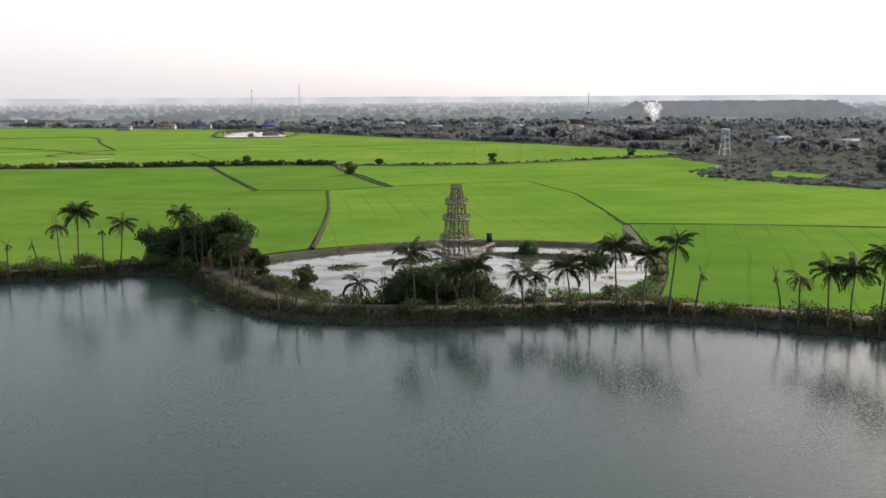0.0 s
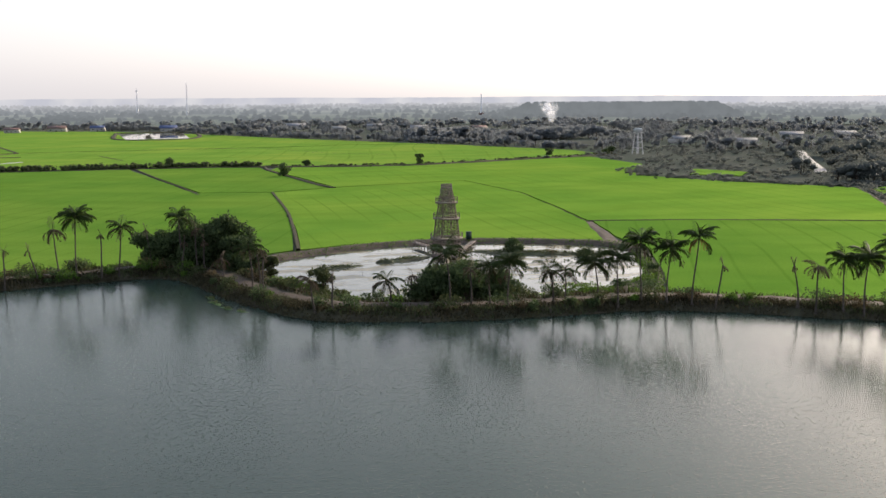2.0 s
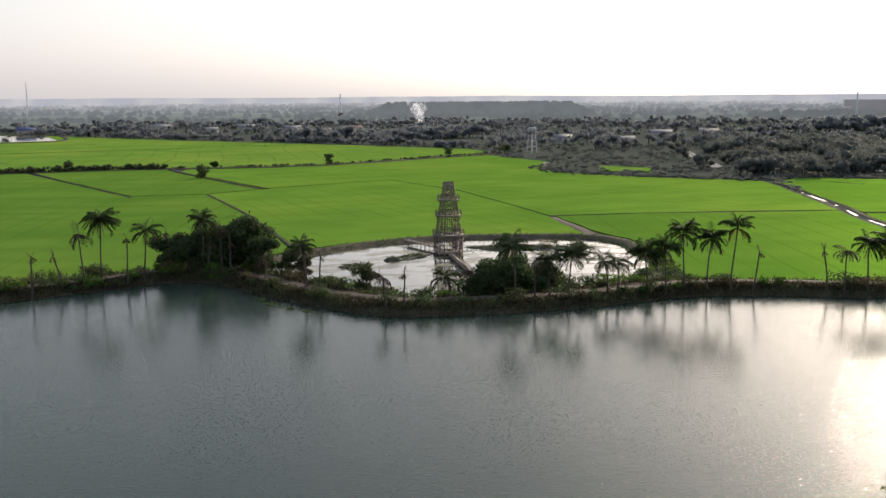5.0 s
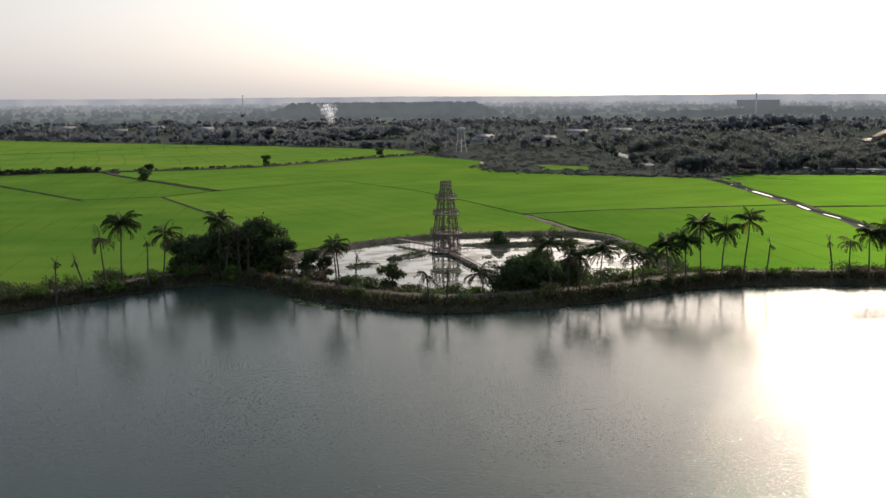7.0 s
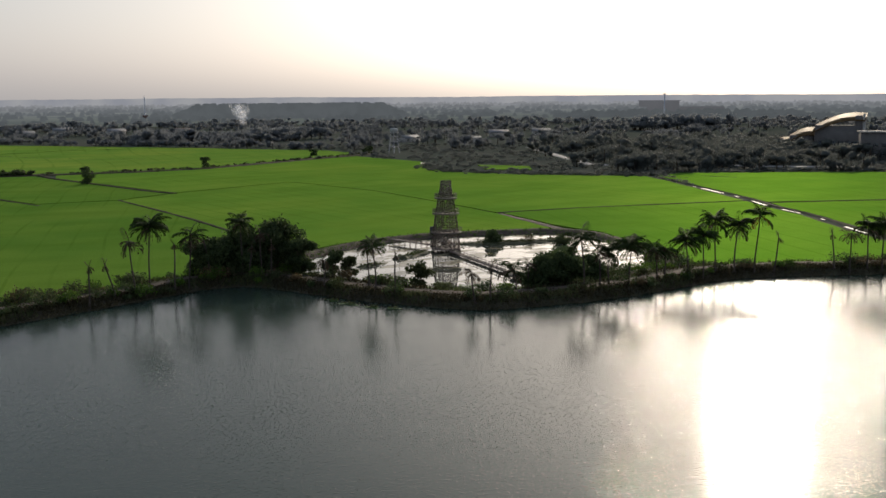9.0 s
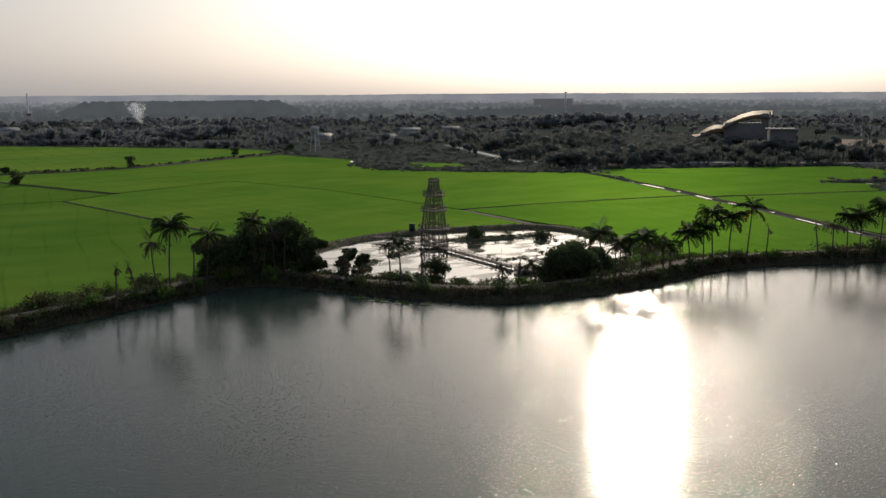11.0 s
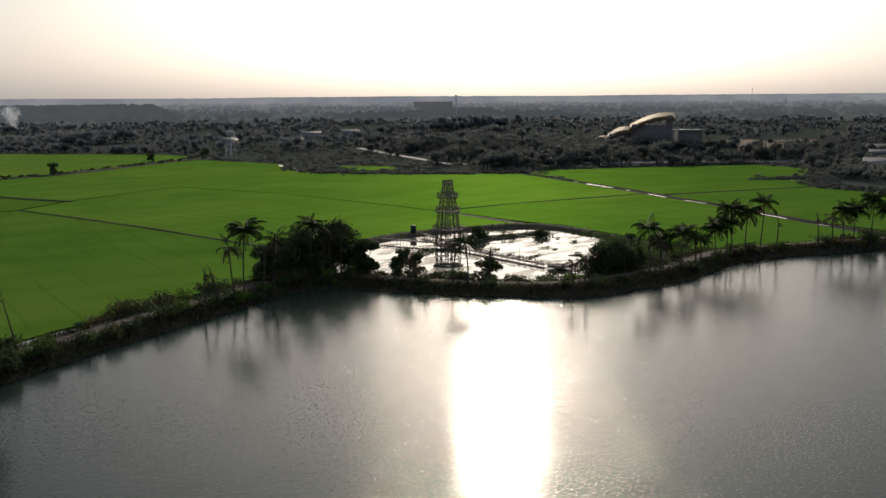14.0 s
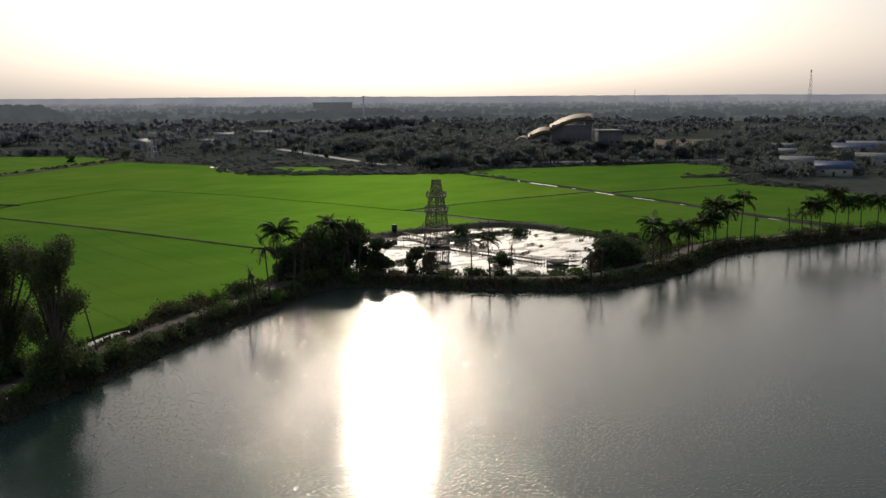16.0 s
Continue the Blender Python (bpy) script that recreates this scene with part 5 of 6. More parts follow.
def footbridge(a, b_, width, deck, label, rails=True, plank=0.3, name="footbridge"):
    """A plank footbridge on bamboo posts between two plan points."""
    a, b_ = np.array(a) * U, np.array(b_) * U
    d = b_ - a
    length = np.linalg.norm(d)
    top = thing(name, a[0], a[1], POND, math.degrees(math.atan2(d[1], d[0])), label=label, category="footbridge", group="footbridges")
    me = Build().box((0, 0, 0), (plank * 0.86, width, 0.05)).mesh("plank")
    me.materials.append(M_PLANK)
    n = int(length / plank)
    rb = np.random.default_rng(n)
    for i in range(n):
        ob = new("plank", me)
        ob.parent = top
        ob.matrix_basis = pose((i + 0.5) * plank, rb.uniform(-0.05, 0.05), deck + rb.uniform(-0.015, 0.015), 0, 0, rb.uniform(-2, 2))
    for side in (-1, 1):
        y = side * (width / 2 - 0.08)
        part("beam", Build().tube([(0, y, deck - 0.1), (length / 2, y, deck - 0.12), (length, y, deck - 0.1)], 0.06, 6).mesh("beam"), M_BAMBOO, top)
        for i in range(int(length / 1.9) + 1):
            x = min(length, i * 1.9)
            hh = deck + (0.6 if rails else 0.1) + rb.uniform(-0.05, 0.12)
            part("post", Build().tube([(x, y * 1.08, -1.3), (x + rb.uniform(-0.05, 0.05), y, hh)], 0.07, 5).mesh("post"), M_BAMBOO, top)
        if rails:
            part("handrail", Build().tube([(0, y, deck + 0.5), (length / 2, y, deck + 0.46), (length, y, deck + 0.5)], 0.06, 5).mesh("handrail"), M_BAMBOO, top)
    return top


footbridge((1.3, 146.9), (-0.9, 125.2), 1.3, 0.5, "long plank and bamboo footbridge with handrails over the pond")
footbridge((1.1, 152.2), (-2.2, 162.8), 1.6, 0.95, "plank walkway on bamboo trestles from bund to tower")
footbridge((3.9, 151.4), (8.0, 163.2), 1.1, 0.8, "low narrow plank walkway without rails over the pond", rails=False)

raft = thing("pond_pavilion", -0.75 * U, 122.6 * U, POND, 8, label="small bamboo pavilion with a dark deck on posts in the pond", category="pavilion")
part("deck", octagon_deck(0.75, 2.6, 0.05, 0.35).mesh("deck"), M_PLANK, raft, "dark weathered deck with thick rim")
for i in range(8):
    a = i * math.pi / 4
    part("post", Build().tube([ring_point(a, -1.2, 2.4), ring_point(a, 1.35, 2.45)], 0.06, 5).mesh("post"), M_BAMBOO, raft)
for i in range(8):
    part("rail", Build().tube([ring_point(i * math.pi / 4, 1.3, 2.45), ring_point((i + 1) * math.pi / 4, 1.3, 2.45)], 0.05, 5).mesh("rail"), M_BAMBOO, raft)
side = thing("shade_platform", 1.15 * U, 120.9 * U, POND, 8, label="flat shade roof on four thin posts over a low platform", category="shelter")
for sx in (-1.3, 1.3):
    for sy in (-1.0, 1.0):
        part("post", Build().tube([(sx, sy, -1.3), (sx, sy, 2.75)], 0.05, 5).mesh("post"), M_BAMBOO, side)
part("roof", Build().box((0, 0, 2.8), (3.2, 2.5, 0.10)).mesh("roof"), M_PLANK, side, "flat grey thatch roof")
part("platform", Build().box((0, 0, 0.55), (2.6, 2.0, 0.08)).mesh("platform"), M_PLANK, side)
part("lower_platform", Build().box((0, 0, 1.2), (2.6, 0.5, 0.06)).mesh("lower_platform"), M_PLANK, side)

for x, y, h in ((7.4, 165.0, 1.75),):
    bx = thing("storage_box", x * U, y * U, 0.42, 10, label="upright dark green box on the pond bund", category="cabinet")
    part("body", Build().box((0, 0, h / 2), (1.15, 1.0, h)).mesh("body"), M_DARKBOX, bx)
    part("lid", Build().box((0, 0, h + 0.04), (1.25, 1.1, 0.08)).mesh("lid"), M_DARKBOX, bx)
    part("door", Build().box((0, -0.52, h * 0.48), (0.9, 0.03, h * 0.85)).mesh("door"), M_DARKBOX, bx)
# stakes with a pale sack at the near spit, and a thin rod
st = thing("stake_pair", 2.3 * U, 48.1 * U, 0.95, 0, label="two short wooden stakes with a pale sack between them", category="stakes")
part("stake", Build().tube([(-0.2, 0, -0.3), (-0.22, 0, 1.4)], 0.05, 5).mesh("stake"), M_BARK, st)
part("stake", Build().tube([(0.2, 0, -0.3), (0.35, 0, 1.3)], 0.05, 5).mesh("stake"), M_BARK, st)
part("sack", Build().tube([(0, 0, 0.0), (0, 0, 0.25), (0.02, 0, 0.55), (0.04, 0, 0.75)], [0.2, 0.28, 0.2, 0.05], 8).mesh("sack", True), M_WHITE, st, "pale plastic sack")
rod = thing("thin_pole", 1.05 * U, 48.0 * U, 0.9, 0, label="thin upright pole at the spit's edge", category="pole")
part("rod", Build().tube([(0, 0, -0.5), (0, 0, 2.9)], 0.025, 5).mesh("rod"), M_BARK, rod)
# marker sticks in the pond
for i, (x, y, h) in enumerate([(22, 157.5, 0.8), (24.5, 155, 0.7), (18.5, 143, 0.7), (6, 137, 0.9), (16, 139.5, 0.6), (-12, 139, 0.8), (11, 160, 0.8)]):
    s = thing("marker_stick", x * U, y * U, POND, 0, label="thin stick standing in the pond", category="stick", group="marker sticks")
    part("stick", Build().tube([(0, 0, -0.9), (0.1, 0, h + 0.5)], 0.035, 5).mesh("stick"), M_BARK, s)

# ---- farther things ----
def house(x, y, w, d, h, roof, turn, label, category="house", pitch=0.5, doors=1, wall=M_WALL, windows=3, name="house"):
    """A plain gabled house: walls, overhanging roof, door and windows with frames."""
    top = thing(name, x * U, y * U, 0.0, turn, label=label, category=category)
    part("wall", Build().box((0, 0, h / 2 - 0.15), (w, d, h + 0.3)).mesh("wall"), wall, top)
    rise, ov = pitch * d / 2 + 0.2, 0.7
    bm = Build()
    for side in (-1, 1):
        y0, y1 = side * (d / 2 + ov), 0
        z0, z1 = h - 0.15, h + rise
        bm.add([(-w / 2 - ov, y0, z0), (w / 2 + ov, y0, z0), (w / 2 + ov, y1, z1), (-w / 2 - ov, y1, z1),
                (-w / 2 - ov, y0, z0 + 0.12), (w / 2 + ov, y0, z0 + 0.12), (w / 2 + ov, y1, z1 + 0.12), (-w / 2 - ov, y1, z1 + 0.12)],
               [(0, 1, 2, 3), (4, 7, 6, 5), (0, 4, 5, 1), (1, 5, 6, 2), (2, 6, 7, 3), (3, 7, 4, 0)])
    part("roof", bm.mesh("roof"), M_ROOFS[roof], top)
    for side in (-1, 1):
        g = Build().add([(side * w / 2 * 0.99, -d / 2, h - 0.05), (side * w / 2 * 0.99, d / 2, h - 0.05), (side * w / 2 * 0.99, 0.02, h + rise - 0.05), (side * w / 2 * 0.99, -0.02, h + rise - 0.05)], [(0, 1, 2, 3)])
        part("gable", g.mesh("gable"), wall, top)
    for i in range(windows):
        wx = (-0.5 + (i + 0.5) / windows) * w * 0.9
        if doors and i == windows // 2:
            part("door", Build().box((wx, -d / 2 - 0.02, 1.0), (0.95, 0.08, 2.05)).mesh("door"), M_BARK, top)
            continue
        for s in (-1, 1):
            win = part("window", Build().box((wx, s * (d / 2 + 0.01), h * 0.55), (1.3, 0.06, 1.1)).mesh("window"), M_GLASS, top)
            part("frame", Build().box((wx, s * (d / 2 + 0.02), h * 0.55 + 0.6), (1.5, 0.1, 0.1)).box((wx, s * (d / 2 + 0.02), h * 0.55 - 0.6), (1.5, 0.14, 0.1)).mesh("frame"), M_WHITE, win)
    return top


# far chimneys and masts: base colour made pale to stand in for haze
M_FARWALL = surface("haze_paled_wall", (0.74, 0.74, 0.76), (0.66, 0.66, 0.68), None, 0.05, 0.5, 0.9, 0.0)
# these far blocks are no lamps: their glow is painted haze
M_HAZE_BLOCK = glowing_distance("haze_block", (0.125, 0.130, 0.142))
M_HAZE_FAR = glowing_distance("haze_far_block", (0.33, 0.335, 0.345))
VILLAGE = [
    (190, 145.5, 15, 10, 3.0, "blue", -70, "low house with a broad dark blue sheet roof"), (213, 166, 15, 9, 2.8, "grey", -66, "low house with a faded grey-red sheet roof"),
    (290, 172, 22, 14, 3.4, "blue", -70, "long house with a broad blue roof among trees"), (245, 150, 17, 9, 3.0, "white", -70, "house with a pale sheet roof and dark walls"),
    (269, 191, 9, 6, 2.8, "white", -62, "small pale-roofed house among trees"),
    (322, 176, 24, 10, 3.6, "grey", -68, "long grey-roofed shed beyond the village"), (300, 205, 12, 8, 3.0, "grey", -60, "small house with a grey sheet roof"),
    (166, 495, 17, 8, 2.4, "white", 20, "low pale-roofed building near the water tower"), (189, 467, 14, 7, 2.4, "white", -20, "house with a pale roof among trees"),
    (238, 519, 16, 8, 3.4, "grey", -25, "grey-roofed house among trees"), (272, 524, 15, 8, 3.4, "white", -30, "pale-roofed house among trees"),
    (-130, 735, 16, 10, 3.4, "blue", 5, "farmhouse with a blue roof beside the far pond"), (-214, 760, 18, 9, 3.0, "red", 0, "low farm shed with a rusty roof"),
    (-186, 765, 14, 8, 3.0, "blue", 0, "small farm building with a blue roof"), (-240, 740, 14, 7, 2.8, "red", 0, "low rusty-roofed shed beside the fields"),
    (-40, 770, 20, 10, 3.2, "grey", 8, "long grey-roofed farm shed"), (20, 745, 18, 9, 3.2, "white", 4, "pale-roofed shed among trees"), (48, 700, 16, 9, 3.2, "grey", 10, "grey-roofed house among trees"),
    (-8, 700, 14, 8, 3.0, "white", -8, "small pale-roofed house among trees"), (90, 690, 14, 8, 3.0, "red", 6, "small red-roofed house among trees"), (60, 640, 13, 8, 3.0, "grey", 6, "small grey-roofed house among far trees"),
]
for x, y, w, d, h, roof, turn, label in VILLAGE:
    house(x, y, w, d, h + 0.8, roof, turn, label)
for i in range(4):
    house(-470 + i * 42, 985 - i * 12, 50, 13, 3.2, "white", -8, "long white-roofed farm shed far across the fields", "shed", windows=6, name="farm_shed")

# water tower on four legs
M_OLDWHITE = surface("weathered_white_paint", (0.50, 0.50, 0.50), (0.42, 0.42, 0.42), (0.34, 0.33, 0.32), 0.4, 3.0, 0.8, 0.05, spec=0.1)
wt = thing("water_tower", 114.5 * U, 406 * U, 0, 20, label="white water tower with a squat tank on four braced legs", category="water tower")
HT = 12.6
for sx in (-1, 1):
    for sy in (-1, 1):
        part("leg", Build().tube([(sx * 2.3, sy * 2.3, -0.3), (sx * 1.25, sy * 1.25, HT)], [0.28, 0.22], 6).mesh("leg"), M_OLDWHITE, wt)
for z in (0.3, 0.55, 0.8):
    q = 2.3 - 1.05 * z
    b = Build()
    for (x0, y0), (x1, y1) in (((-q, -q), (q, -q)), ((q, -q), (q, q)), ((q, q), (-q, q)), ((-q, q), (-q, -q))):
        b.tube([(x0, y0, z * HT), (x1, y1, z * HT)], 0.16, 5)
    part("tie_beam", b.mesh("tie_beam"), M_OLDWHITE, wt)
part("platform", Build().box((0, 0, HT), (4.2, 4.2, 0.25)).mesh("platform"), M_OLDWHITE, wt)
part("tank", Build().tube([(0, 0, HT + 0.1), (0, 0, HT + 0.5), (0, 0, HT + 2.0), (0, 0, HT + 2.5), (0, 0, HT + 2.9)], [1.6, 2.5, 2.6, 2.2, 0.3], 16).mesh("tank", True), M_OLDWHITE, wt)

# hall with two stepped, curved golden roofs
hall = thing("assembly_hall", 261.5 * U, 290 * U, 0, -56, label="large hall with two stepped curved golden metal roofs", category="hall")


def curved_roof(x0, x1, z0, z1, bulge, width, thick=0.5, lean=4.0):
    n = 14
    V = []
    for t in np.linspace(0, 1, n):
        x = x0 + (x1 - x0) * t
        z = z0 + (z1 - z0) * (1 - (1 - t) ** 1.8) + bulge * math.sin(math.pi * t)
        for y, dz in ((-width / 2, -lean), (width / 2, 0), (width / 2, -thick), (-width / 2, -lean - thick)):
            V.append((x, y, z + dz))
    F = []
    for i in range(n - 1):
        for k in range(4):
            F.append((i * 4 + k, i * 4 + (k + 1) % 4, (i + 1) * 4 + (k + 1) % 4, (i + 1) * 4 + k))
    F += [(0, 1, 2, 3), ((n - 1) * 4 + 3, (n - 1) * 4 + 2, (n - 1) * 4 + 1, (n - 1) * 4)]
    return Build().add(V, F)


part("upper_roof", curved_roof(-14, 14, 16.6, 23.6, 1.2, 15).mesh("upper_roof", False), M_BRONZE, hall)
lower = curved_roof(-28, -13, 10.6, 15.0, 0.9, 11)
lower.v[0] = lower.v[0] + (0, 1.5, 0)
part("lower_roof", lower.mesh("lower_roof", False), M_BRONZE, hall)
part("porch_roof", curved_roof(-37, -27.5, 7.0, 9.4, 0.5, 9, 0.3).mesh("porch_roof", False), M_BRONZE, hall)
part("main_wall", Build().box((0, 0, 8.2), (25, 13, 16.8)).mesh("main_wall"), M_GREYWALL, hall)
part("front_wall", Build().box((-20, 1.5, 5.2), (13, 9.5, 10.8)).mesh("front_wall"), M_GREYWALL, hall)
part("rear_wall", Build().box((10.5, 0, 11.0), (3.5, 12.6, 22.4)).mesh("rear_wall"), M_GREYWALL, hall)
for i in range(5):
    part("column", Build().tube([(13.2, -6 + i * 3, 0), (13.2, -6 + i * 3, 23.2)], 0.35, 8).mesh("column"), M_WALL, hall)
for i in range(6):
    part("window", Build().box((-9 + i * 3.6, -6.55, 5.5), (2.6, 0.12, 4.4)).mesh("window"), M_GLASS, hall)
annex = thing("concrete_annex", 246 * U, 261 * U, 0, -43, label="grey flat-roofed concrete block beside the hall", category="building")
part("wall", Build().box((0, 0, 7.2), (13, 14, 14.6)).mesh("wall"), M_GREYWALL, annex)
part("roof", Build().box((0, 0, 14.7), (15, 16, 0.5)).mesh("roof"), M_WALL, annex)
for i in range(3):
    for k in range(2):
        part("window", Build().box((-4 + i * 4, -7.04, 3.5 + k * 4.5), (2.2, 0.1, 1.6)).mesh("window"), M_GLASS, annex)

# far block, chimney and masts
blk = thing("factory_block", 945, 1240, 0, -41, label="long grey flat-roofed factory block far off in haze", category="building")
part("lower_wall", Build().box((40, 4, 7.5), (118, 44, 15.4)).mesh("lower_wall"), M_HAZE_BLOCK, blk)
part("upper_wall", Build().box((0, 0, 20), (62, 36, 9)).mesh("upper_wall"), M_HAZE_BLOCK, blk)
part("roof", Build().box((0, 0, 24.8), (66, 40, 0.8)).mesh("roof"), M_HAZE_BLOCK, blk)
stack = thing("concrete_chimney", 425 * U, 587 * U, 0, 0, label="thin grey concrete chimney above the trees", category="chimney")
part("stack", Build().tube([(0, 0, -0.5), (0, 0, 18), (0, 0, 35)], [0.9, 0.75, 0.65], 10).mesh("stack", True), M_FARWALL, stack)
part("cap", Build().box((0, 0, 35.2), (2.4, 2.4, 0.7)).mesh("cap"), M_FARWALL, stack)
stupa = thing("white_stupa", 1941 * U, 1116 * U, 0, 0, label="small white pointed stupa far off in haze", category="stupa")
part("base", Build().tube([(0, 0, -1), (0, 0, 6), (0, 0, 9), (0, 0, 12)], [5.5, 5.5, 4.5, 2.6], 14).mesh("base", True), M_WHITE, stupa)
part("spire", Build().tube([(0, 0, 11.5), (0, 0, 18), (0, 0, 27)], [2.6, 1.4, 0.2], 10).mesh("spire", True), M_WHITE, stupa)
chim = thing("brick_chimney", 172.8 * U, 1209 * U, 0, 0, label="tall thin dark chimney far across the plain", category="chimney")
part("stack", Build().tube([(0, 0, -0.5), (0, 0, 20), (0, 0, 38)], [1.3, 1.0, 0.8], 10).mesh("stack", True), M_FARWALL, chim)
part("plinth", Build().box((0, 0, 3), (8, 8, 6.2)).mesh("plinth"), M_ROOFS["red"], chim)


def lattice_mast(x, y, height, foot, label, dishes=0):
    top = thing("lattice_mast", x, y, 0, 15, label=label, category="mast", group="masts")
    for k in range(3):
        a = k * 2.094
        part("leg", Build().tube([(foot * math.cos(a), foot * math.sin(a), -0.5), (0.15 * foot * math.cos(a), 0.15 * foot * math.sin(a), height)], [0.35, 0.22], 5).mesh("leg"), M_FARWALL, top)
    n = 12
    for i in range(n):
        b = Build()
        for k in range(3):
            a, c = k * 2.094, (k + 1) * 2.094
            r0, r1 = foot * (1 - 0.85 * i / n), foot * (1 - 0.85 * (i + 1) / n)
            b.tube([(r0 * math.cos(a), r0 * math.sin(a), height * i / n), (r1 * math.cos(c), r1 * math.sin(c), height * (i + 1) / n)], 0.18, 4)
        part("lattice", b.mesh("lattice"), M_FARWALL, top)
    for i in range(dishes):
        a = i * 2.1
        part("antenna", Build().tube([(1.2 * math.cos(a), 1.2 * math.sin(a), height - 3), (1.2 * math.cos(a), 1.2 * math.sin(a), height + 1.5)], 0.45, 6).mesh("antenna"), M_WHITE, top)
    part("spike", Build().tube([(0, 0, height - 1), (0, 0, height + 5)], 0.12, 4).mesh("spike"), M_FARWALL, top)


lattice_mast(1283 * U, 553 * U, 80, 6.0, "tall grey lattice radio mast above distant trees", 3)
lattice_mast(-206 * U, 1400 * U, 62, 2.2, "thin grey guyed radio mast on the horizon")
lattice_mast(-270 * U, 1385 * U, 48, 2.2, "slender grey radio mast on the horizon", 2)
lattice_mast(2626 * U, 1587 * U, 58, 2.5, "thin radio mast on the horizon")
tank = thing("tall_block", 1952 * U, 972 * U, 0, -65, label="broad haze-grey stepped block above the trees far off", category="building")
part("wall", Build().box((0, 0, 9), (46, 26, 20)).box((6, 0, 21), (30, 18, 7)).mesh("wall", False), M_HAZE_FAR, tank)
flat = thing("flat_block", 2671, 1741, 0, -59, label="long low haze-grey block on the horizon", category="building")
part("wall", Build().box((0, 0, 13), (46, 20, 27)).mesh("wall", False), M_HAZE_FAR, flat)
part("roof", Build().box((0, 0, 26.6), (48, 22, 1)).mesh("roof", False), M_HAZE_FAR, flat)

# smoke of a field fire
M_SMOKE, sn, sl, sp_ = shader("thin_smoke")
sp_.inputs["Base Color"].default_value, sp_.inputs["Roughness"].default_value = (0.85, 0.85, 0.87, 1), 1.0
sp_ = sn.new("ShaderNodeAddShader")
for kind in ("ShaderNodeBsdfTranslucent", "ShaderNodeBsdfDiffuse"):
    side_lit = sn.new(kind)
    side_lit.inputs["Color"].default_value = (0.85, 0.85, 0.87, 1)
    sl.new(side_lit.outputs[0], sp_.inputs[0 if kind.endswith("Translucent") else 1])
st_ = sn.new("ShaderNodeBsdfTransparent")
sm = sn.new("ShaderNodeMixShader")
sm.inputs[0].default_value = 0.085
sl.new(st_.outputs[0], sm.inputs[1])
sl.new(sp_.outputs[0], sm.inputs[2])
sl.new(sm.outputs[0], sn["Material Output"].inputs["Surface"])
rs = np.random.default_rng(31)
t = rs.random(110) ** 0.75
c = np.stack([172 * U - 5 * t ** 1.5 + rs.normal(size=110) * (0.9 + 5 * t), 819 * U + rs.normal(size=110) * (1.2 + 4 * t), 3 + 22 * t], 1)
tagged(part("smoke", np_mesh("smoke", *leaf_quads(c, 4.6, rs)), M_SMOKE), "thin white smoke rising from a field fire", "smoke", kind="stuff")


# ---- woods and scrub of the plain ----
def open_land(x, y):
    """Places where scrub and trees may stand."""
    ok = np.ones(len(x), bool)
    for p in field_polys:
        c, s = p.mean(axis=0), 1.0
        near = (np.abs(x - c[0]) < np.ptp(p[:, 0])) & (np.abs(y - c[1]) < np.ptp(p[:, 1]))
        ok[near] &= ~inside(x[near], y[near], p)
    ok &= edge_distance(x, y, np.array(ROAD) * U, False) > 7
    ok &= edge_distance(x, y, np.array([(-262, 422), (-150, 467), (-45, 491), (-6, 511), (43, 504), (100, 428)]) * U, False) > 8
    ok &= edge_distance(x, y, np.array([(-330, 592), (-270, 597), (-219, 607), (-185, 530), (-154, 460)]) * U, False) > 6
    for p in (np.array([(-165, 705), (-112, 718), (-93, 605), (-140, 592)]) * U, np.array([(372, 330), (410, 283), (300, 226), (280, 268)]) * U):
        ok &= ~inside(x, y, p)
    for hx, hy, w, *_ in VILLAGE:
        ok &= np.hypot(x - hx * U, y - hy * U) > w * 0.62
        ok &= np.hypot(x - hx * U + 11, y - hy * U + 6) > 5
    ok &= np.hypot(x - 114.5 * U + 6, y - 406 * U + 20) > 14
    ok &= np.hypot(x - 261.5 * U, y - 290 * U) > 20
    ok &= np.hypot(x - 246 * U, y - 261 * U) > 11
    return ok


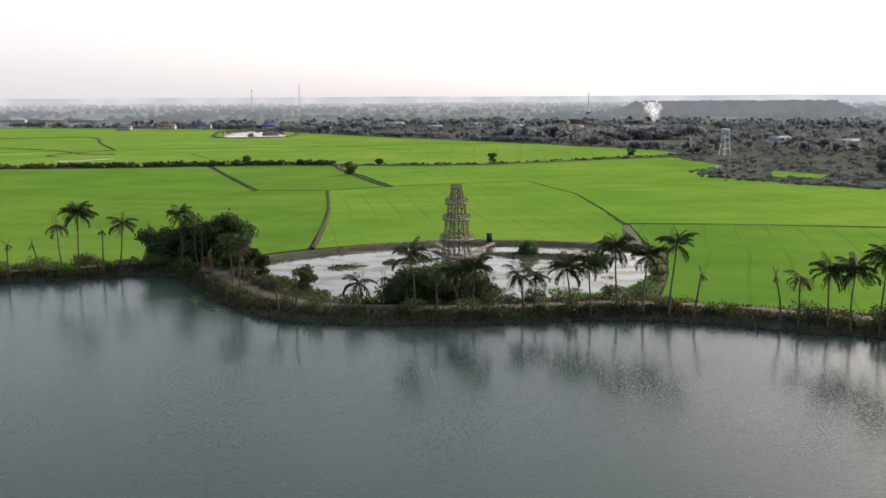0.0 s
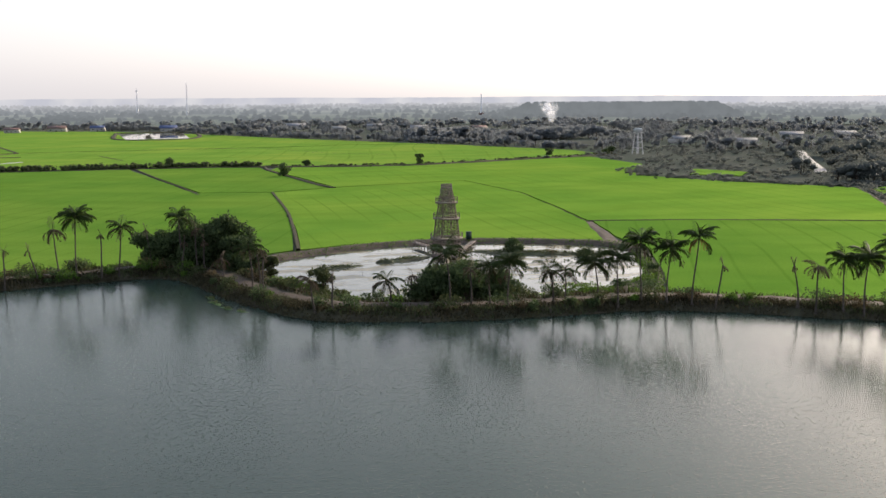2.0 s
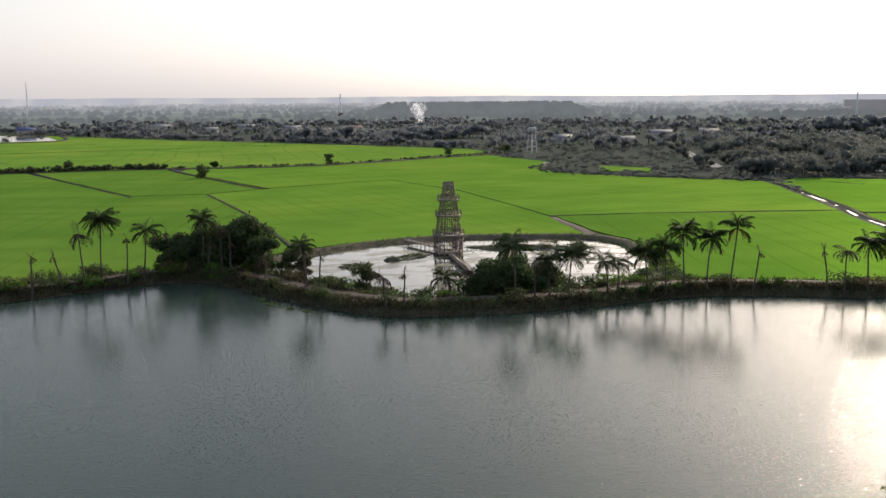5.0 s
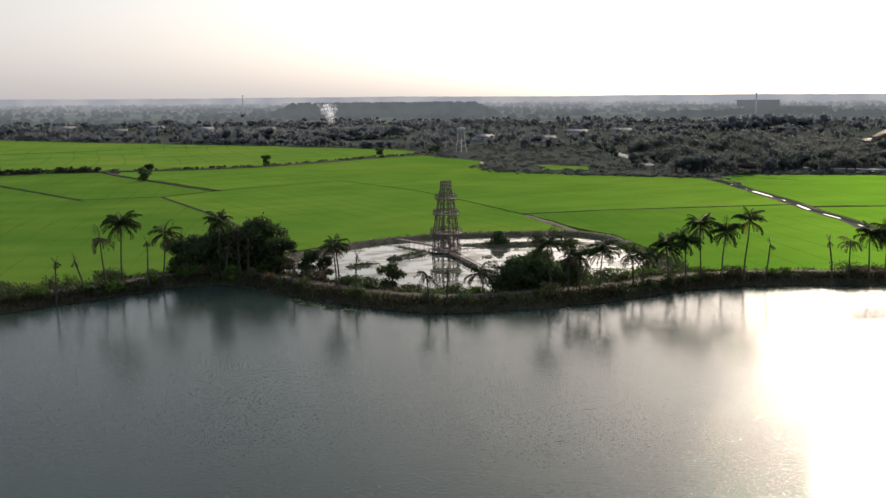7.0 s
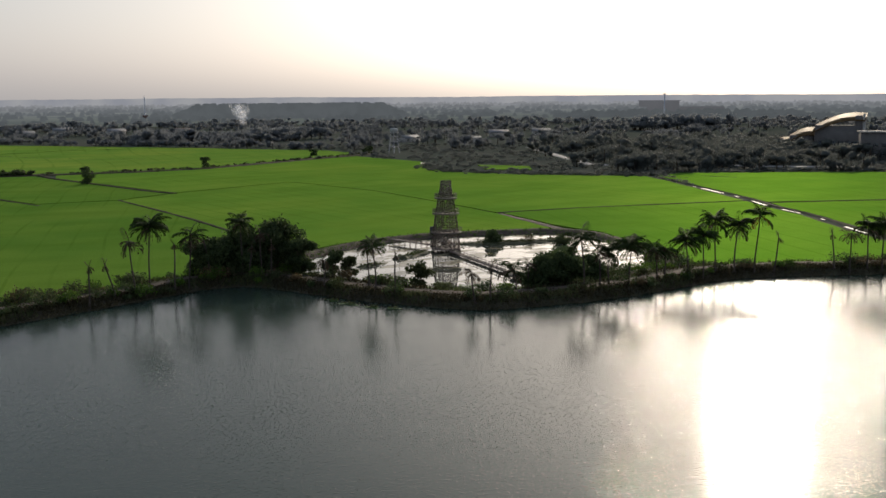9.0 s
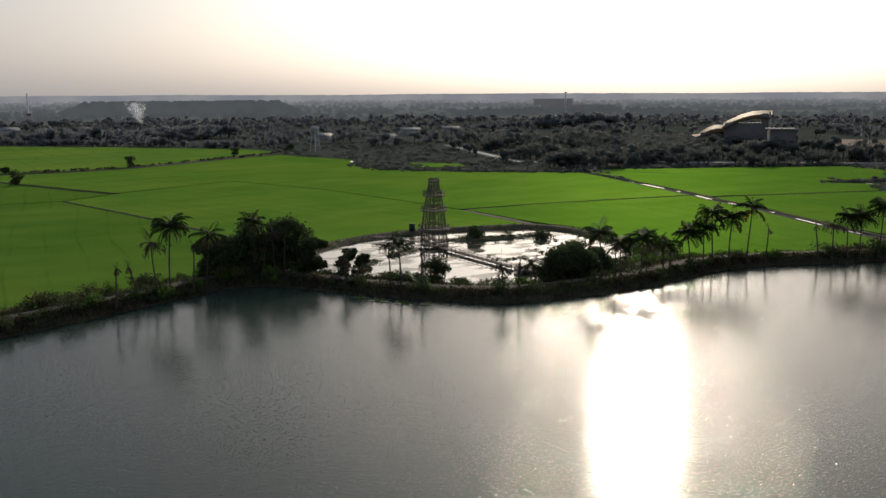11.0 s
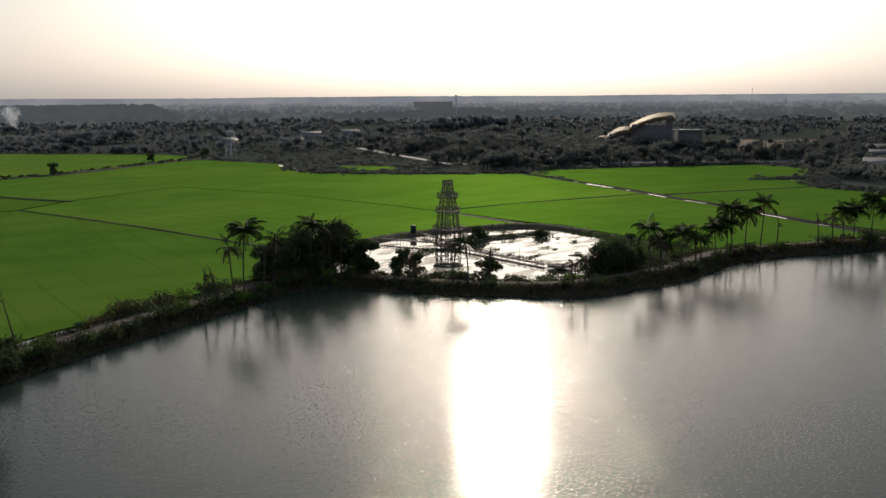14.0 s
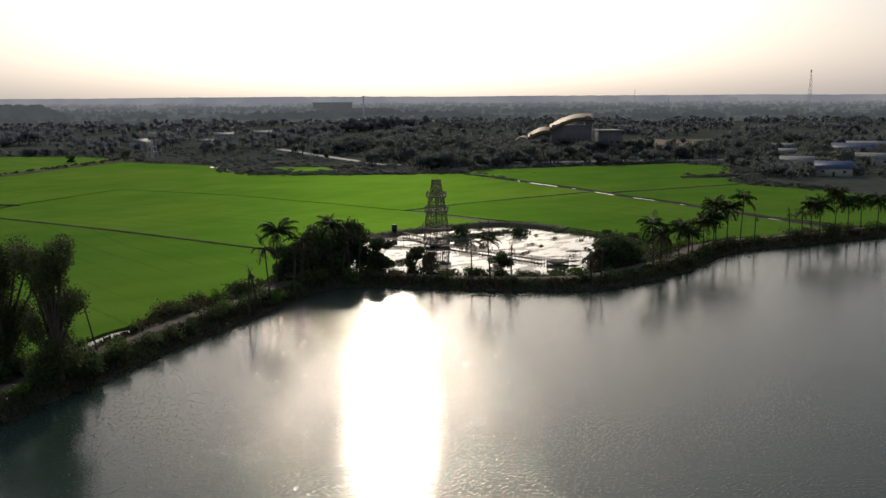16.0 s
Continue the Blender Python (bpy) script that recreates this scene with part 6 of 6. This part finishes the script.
def woods(name, xy, height, spread, lobes, tufts, leaf, seed, material, label):
    """Many far trees in one mesh: trunks and lobed, ragged crowns of leaf tufts."""
    r = np.random.default_rng(seed)
    n = len(xy)
    h = height * r.uniform(0.55, 1.35, n)
    rad = h * spread * r.uniform(0.75, 1.25, n)
    lo = r.normal(size=(n, lobes, 3)) * 0.36
    lo[..., 2] = r.uniform(-0.32, 0.34, (n, lobes))
    w = r.integers(0, lobes, (n, tufts))
    d = r.normal(size=(n, tufts, 3))
    d /= np.linalg.norm(d, axis=2)[..., None]
    q = np.take_along_axis(lo, w[..., None].repeat(3, 2), 1) + d * r.uniform(0.2, 0.52, (n, tufts, 1))

    def place(p):
        c = np.empty(p.shape)
        c[..., 0] = xy[:, None, 0] + p[..., 0] * rad[:, None]
        c[..., 1] = xy[:, None, 1] + p[..., 1] * rad[:, None]
        c[..., 2] = np.maximum(0.1, (0.47 + 0.52 * p[..., 2]) * h[:, None])
        return c.reshape(-1, 3)

    c = place(q)
    V2, F2 = leaf_quads(c, 1.0, r)
    sc = np.repeat(leaf * np.sqrt(h / height), tufts)
    mid = c.repeat(4, 0)
    V2 = mid + (V2 - mid) * sc.repeat(4)[:, None]
    # a leafy body in most lobes, so that crowns look full and rounded
    bm = bmesh.new()
    bmesh.ops.create_icosphere(bm, subdivisions=2, radius=1.0)
    ico = np.array([v.co[:] for v in bm.verts])
    tri = np.array([[v.index for v in f.verts] for f in bm.faces])
    bm.free()
    bodies, m = min(3, lobes), len(ico)
    hearts = lo[:, :bodies, None] + ico[None, None] * r.uniform(0.20, 0.36, (n, bodies, 1, 1)) * r.uniform(0.82, 1.12, (n, bodies, m, 1))
    hv = place(hearts.reshape(n, bodies * m, 3))
    hf = (np.arange(n * bodies)[:, None, None] * m + tri[None]).reshape(-1, 3)
    tr = 0.02 * h[:, None, None] + 0.05
    sq = np.array([(-1, -1), (1, -1), (1, 1), (-1, 1)])
    base = np.concatenate([xy[:, None] + sq[None] * tr, np.full((n, 4, 1), -0.2)], 2)
    top = np.concatenate([xy[:, None] + 0.6 * sq[None] * tr, np.repeat((0.6 * h)[:, None, None], 4, 1)], 2)
    tv = np.concatenate([base, top], 1).reshape(-1, 3)
    tf = (np.arange(n)[:, None, None] * 8 + np.array([(0, 1, 5, 4), (1, 2, 6, 5), (2, 3, 7, 6), (3, 0, 4, 7)])[None]).reshape(-1, 4)
    me = np_mesh(name, np.vstack([V2, tv]), np.vstack([F2, tf + len(V2)]))
    heart = np_mesh(name, hv, hf, True)
    me.materials.append(material)
    me.materials.append(M_BARK)
    nf = len(F2)
    mi = np.zeros(len(me.polygons), np.int32)
    mi[nf:] = 1
    me.polygons.foreach_set("material_index", mi)
    heart.materials.append(material)
    whole = tagged(new(name, me), label, "trees", kind="stuff")
    part("inner_foliage", heart, material, whole)
    return whole


def scatter(n, r0, r1, a0, a1, seed, clump=0.0, clump_scale=120.0, power=1.0):
    """Random points in a sector round the first eye, in clumps, on open land."""
    r = np.random.default_rng(seed)
    rad = r0 + (r1 - r0) * r.random(n) ** power
    a = np.radians(r.uniform(a0, a1, n))
    x, y = rad * np.sin(a), rad * np.cos(a)
    keep = open_land(x, y) & (y > 150)
    keep &= wave_noise(x, y, clump_scale, seed) + 0.35 * wave_noise(x, y, clump_scale * 0.3, seed + 1) > clump
    return np.stack([x, y], 1)[keep]


def band(line, width, n, seed):
    """Points strewn along a plan line."""
    r = np.random.default_rng(seed)
    m = spline(line, 3.0)
    p = m[r.integers(0, len(m), n)] + r.normal(size=(n, 2)) * width
    return p


def clear(p):
    return p[open_land(p[:, 0], p[:, 1])]


# hedge on the farm track
hp = band([(-300, 338.5), (-161, 343.5), (-112, 348), (-84, 352.5), (-55, 356), (-42, 354.5)], 1.4, 760, 1)
woods("hedge_bushes", hp, 3.3, 0.62, 4, 50, 0.26, 2, M_LEAF_OLIVE, "continuous dark green hedge along the farm track")
hp = np.vstack([band([(-42, 355), (-8, 352), (17, 356), (42, 369.5), (65, 383), (86, 394.5), (104, 404)], 1.6, 150, 3)])
woods("track_bushes", hp, 1.7, 0.7, 4, 60, 0.22, 4, M_LEAF_OLIVE, "low scattered bushes along the farm track")
for i, (x, y, h, r_) in enumerate([(16.6, 356.5, 4.4, 2.2), (-30.3, 310, 4.6, 2.1), (-72, 357, 3.8, 1.9), (76, 404, 2.8, 1.8), (-24, 354, 2.6, 1.6), (100, 404, 2.6, 1.6), (104, 409, 3.2, 1.9)]):
    broadleaf("tree", x, y, h * U, r_ * U, 900, 2200 + i, M_LEAF, "lone round dark green tree on the farm track", leaf=0.4, trunk=0.2, group="field trees")
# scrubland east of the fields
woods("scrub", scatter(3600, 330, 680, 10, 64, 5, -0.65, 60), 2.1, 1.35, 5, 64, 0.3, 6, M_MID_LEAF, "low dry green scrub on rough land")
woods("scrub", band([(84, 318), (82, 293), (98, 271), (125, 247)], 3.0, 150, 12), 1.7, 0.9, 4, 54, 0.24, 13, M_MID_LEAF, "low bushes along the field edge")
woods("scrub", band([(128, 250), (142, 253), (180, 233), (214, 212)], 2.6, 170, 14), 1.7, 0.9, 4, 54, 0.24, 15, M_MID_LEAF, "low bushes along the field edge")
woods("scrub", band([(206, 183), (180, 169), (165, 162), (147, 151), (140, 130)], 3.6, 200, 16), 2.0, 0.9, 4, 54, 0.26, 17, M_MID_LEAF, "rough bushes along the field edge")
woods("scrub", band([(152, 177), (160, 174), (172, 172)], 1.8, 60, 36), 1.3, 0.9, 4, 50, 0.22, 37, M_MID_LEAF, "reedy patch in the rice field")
woods("trees_by_road", scatter(1500, 370, 690, 24, 62, 7, 0.12, 70), 9.2, 0.62, 8, 320, 0.36, 8, M_MID_LEAF, "dense hazy green trees by the road")
woods("trees_by_road", clear(band([(232, 306), (246, 290), (252, 274), (240, 262), (262, 254)], 5, 60, 44)), 9.0, 0.7, 7, 150, 0.62, 45, M_MID_LEAF, "hazy green trees before the hall")
woods("trees_by_road", clear(band([(160, 262), (190, 270), (220, 300), (240, 330), (215, 360), (190, 372)], 14, 380, 18)), 9.5, 0.56, 7, 200, 0.5, 19, M_MID_LEAF, "tall hazy green roadside trees")
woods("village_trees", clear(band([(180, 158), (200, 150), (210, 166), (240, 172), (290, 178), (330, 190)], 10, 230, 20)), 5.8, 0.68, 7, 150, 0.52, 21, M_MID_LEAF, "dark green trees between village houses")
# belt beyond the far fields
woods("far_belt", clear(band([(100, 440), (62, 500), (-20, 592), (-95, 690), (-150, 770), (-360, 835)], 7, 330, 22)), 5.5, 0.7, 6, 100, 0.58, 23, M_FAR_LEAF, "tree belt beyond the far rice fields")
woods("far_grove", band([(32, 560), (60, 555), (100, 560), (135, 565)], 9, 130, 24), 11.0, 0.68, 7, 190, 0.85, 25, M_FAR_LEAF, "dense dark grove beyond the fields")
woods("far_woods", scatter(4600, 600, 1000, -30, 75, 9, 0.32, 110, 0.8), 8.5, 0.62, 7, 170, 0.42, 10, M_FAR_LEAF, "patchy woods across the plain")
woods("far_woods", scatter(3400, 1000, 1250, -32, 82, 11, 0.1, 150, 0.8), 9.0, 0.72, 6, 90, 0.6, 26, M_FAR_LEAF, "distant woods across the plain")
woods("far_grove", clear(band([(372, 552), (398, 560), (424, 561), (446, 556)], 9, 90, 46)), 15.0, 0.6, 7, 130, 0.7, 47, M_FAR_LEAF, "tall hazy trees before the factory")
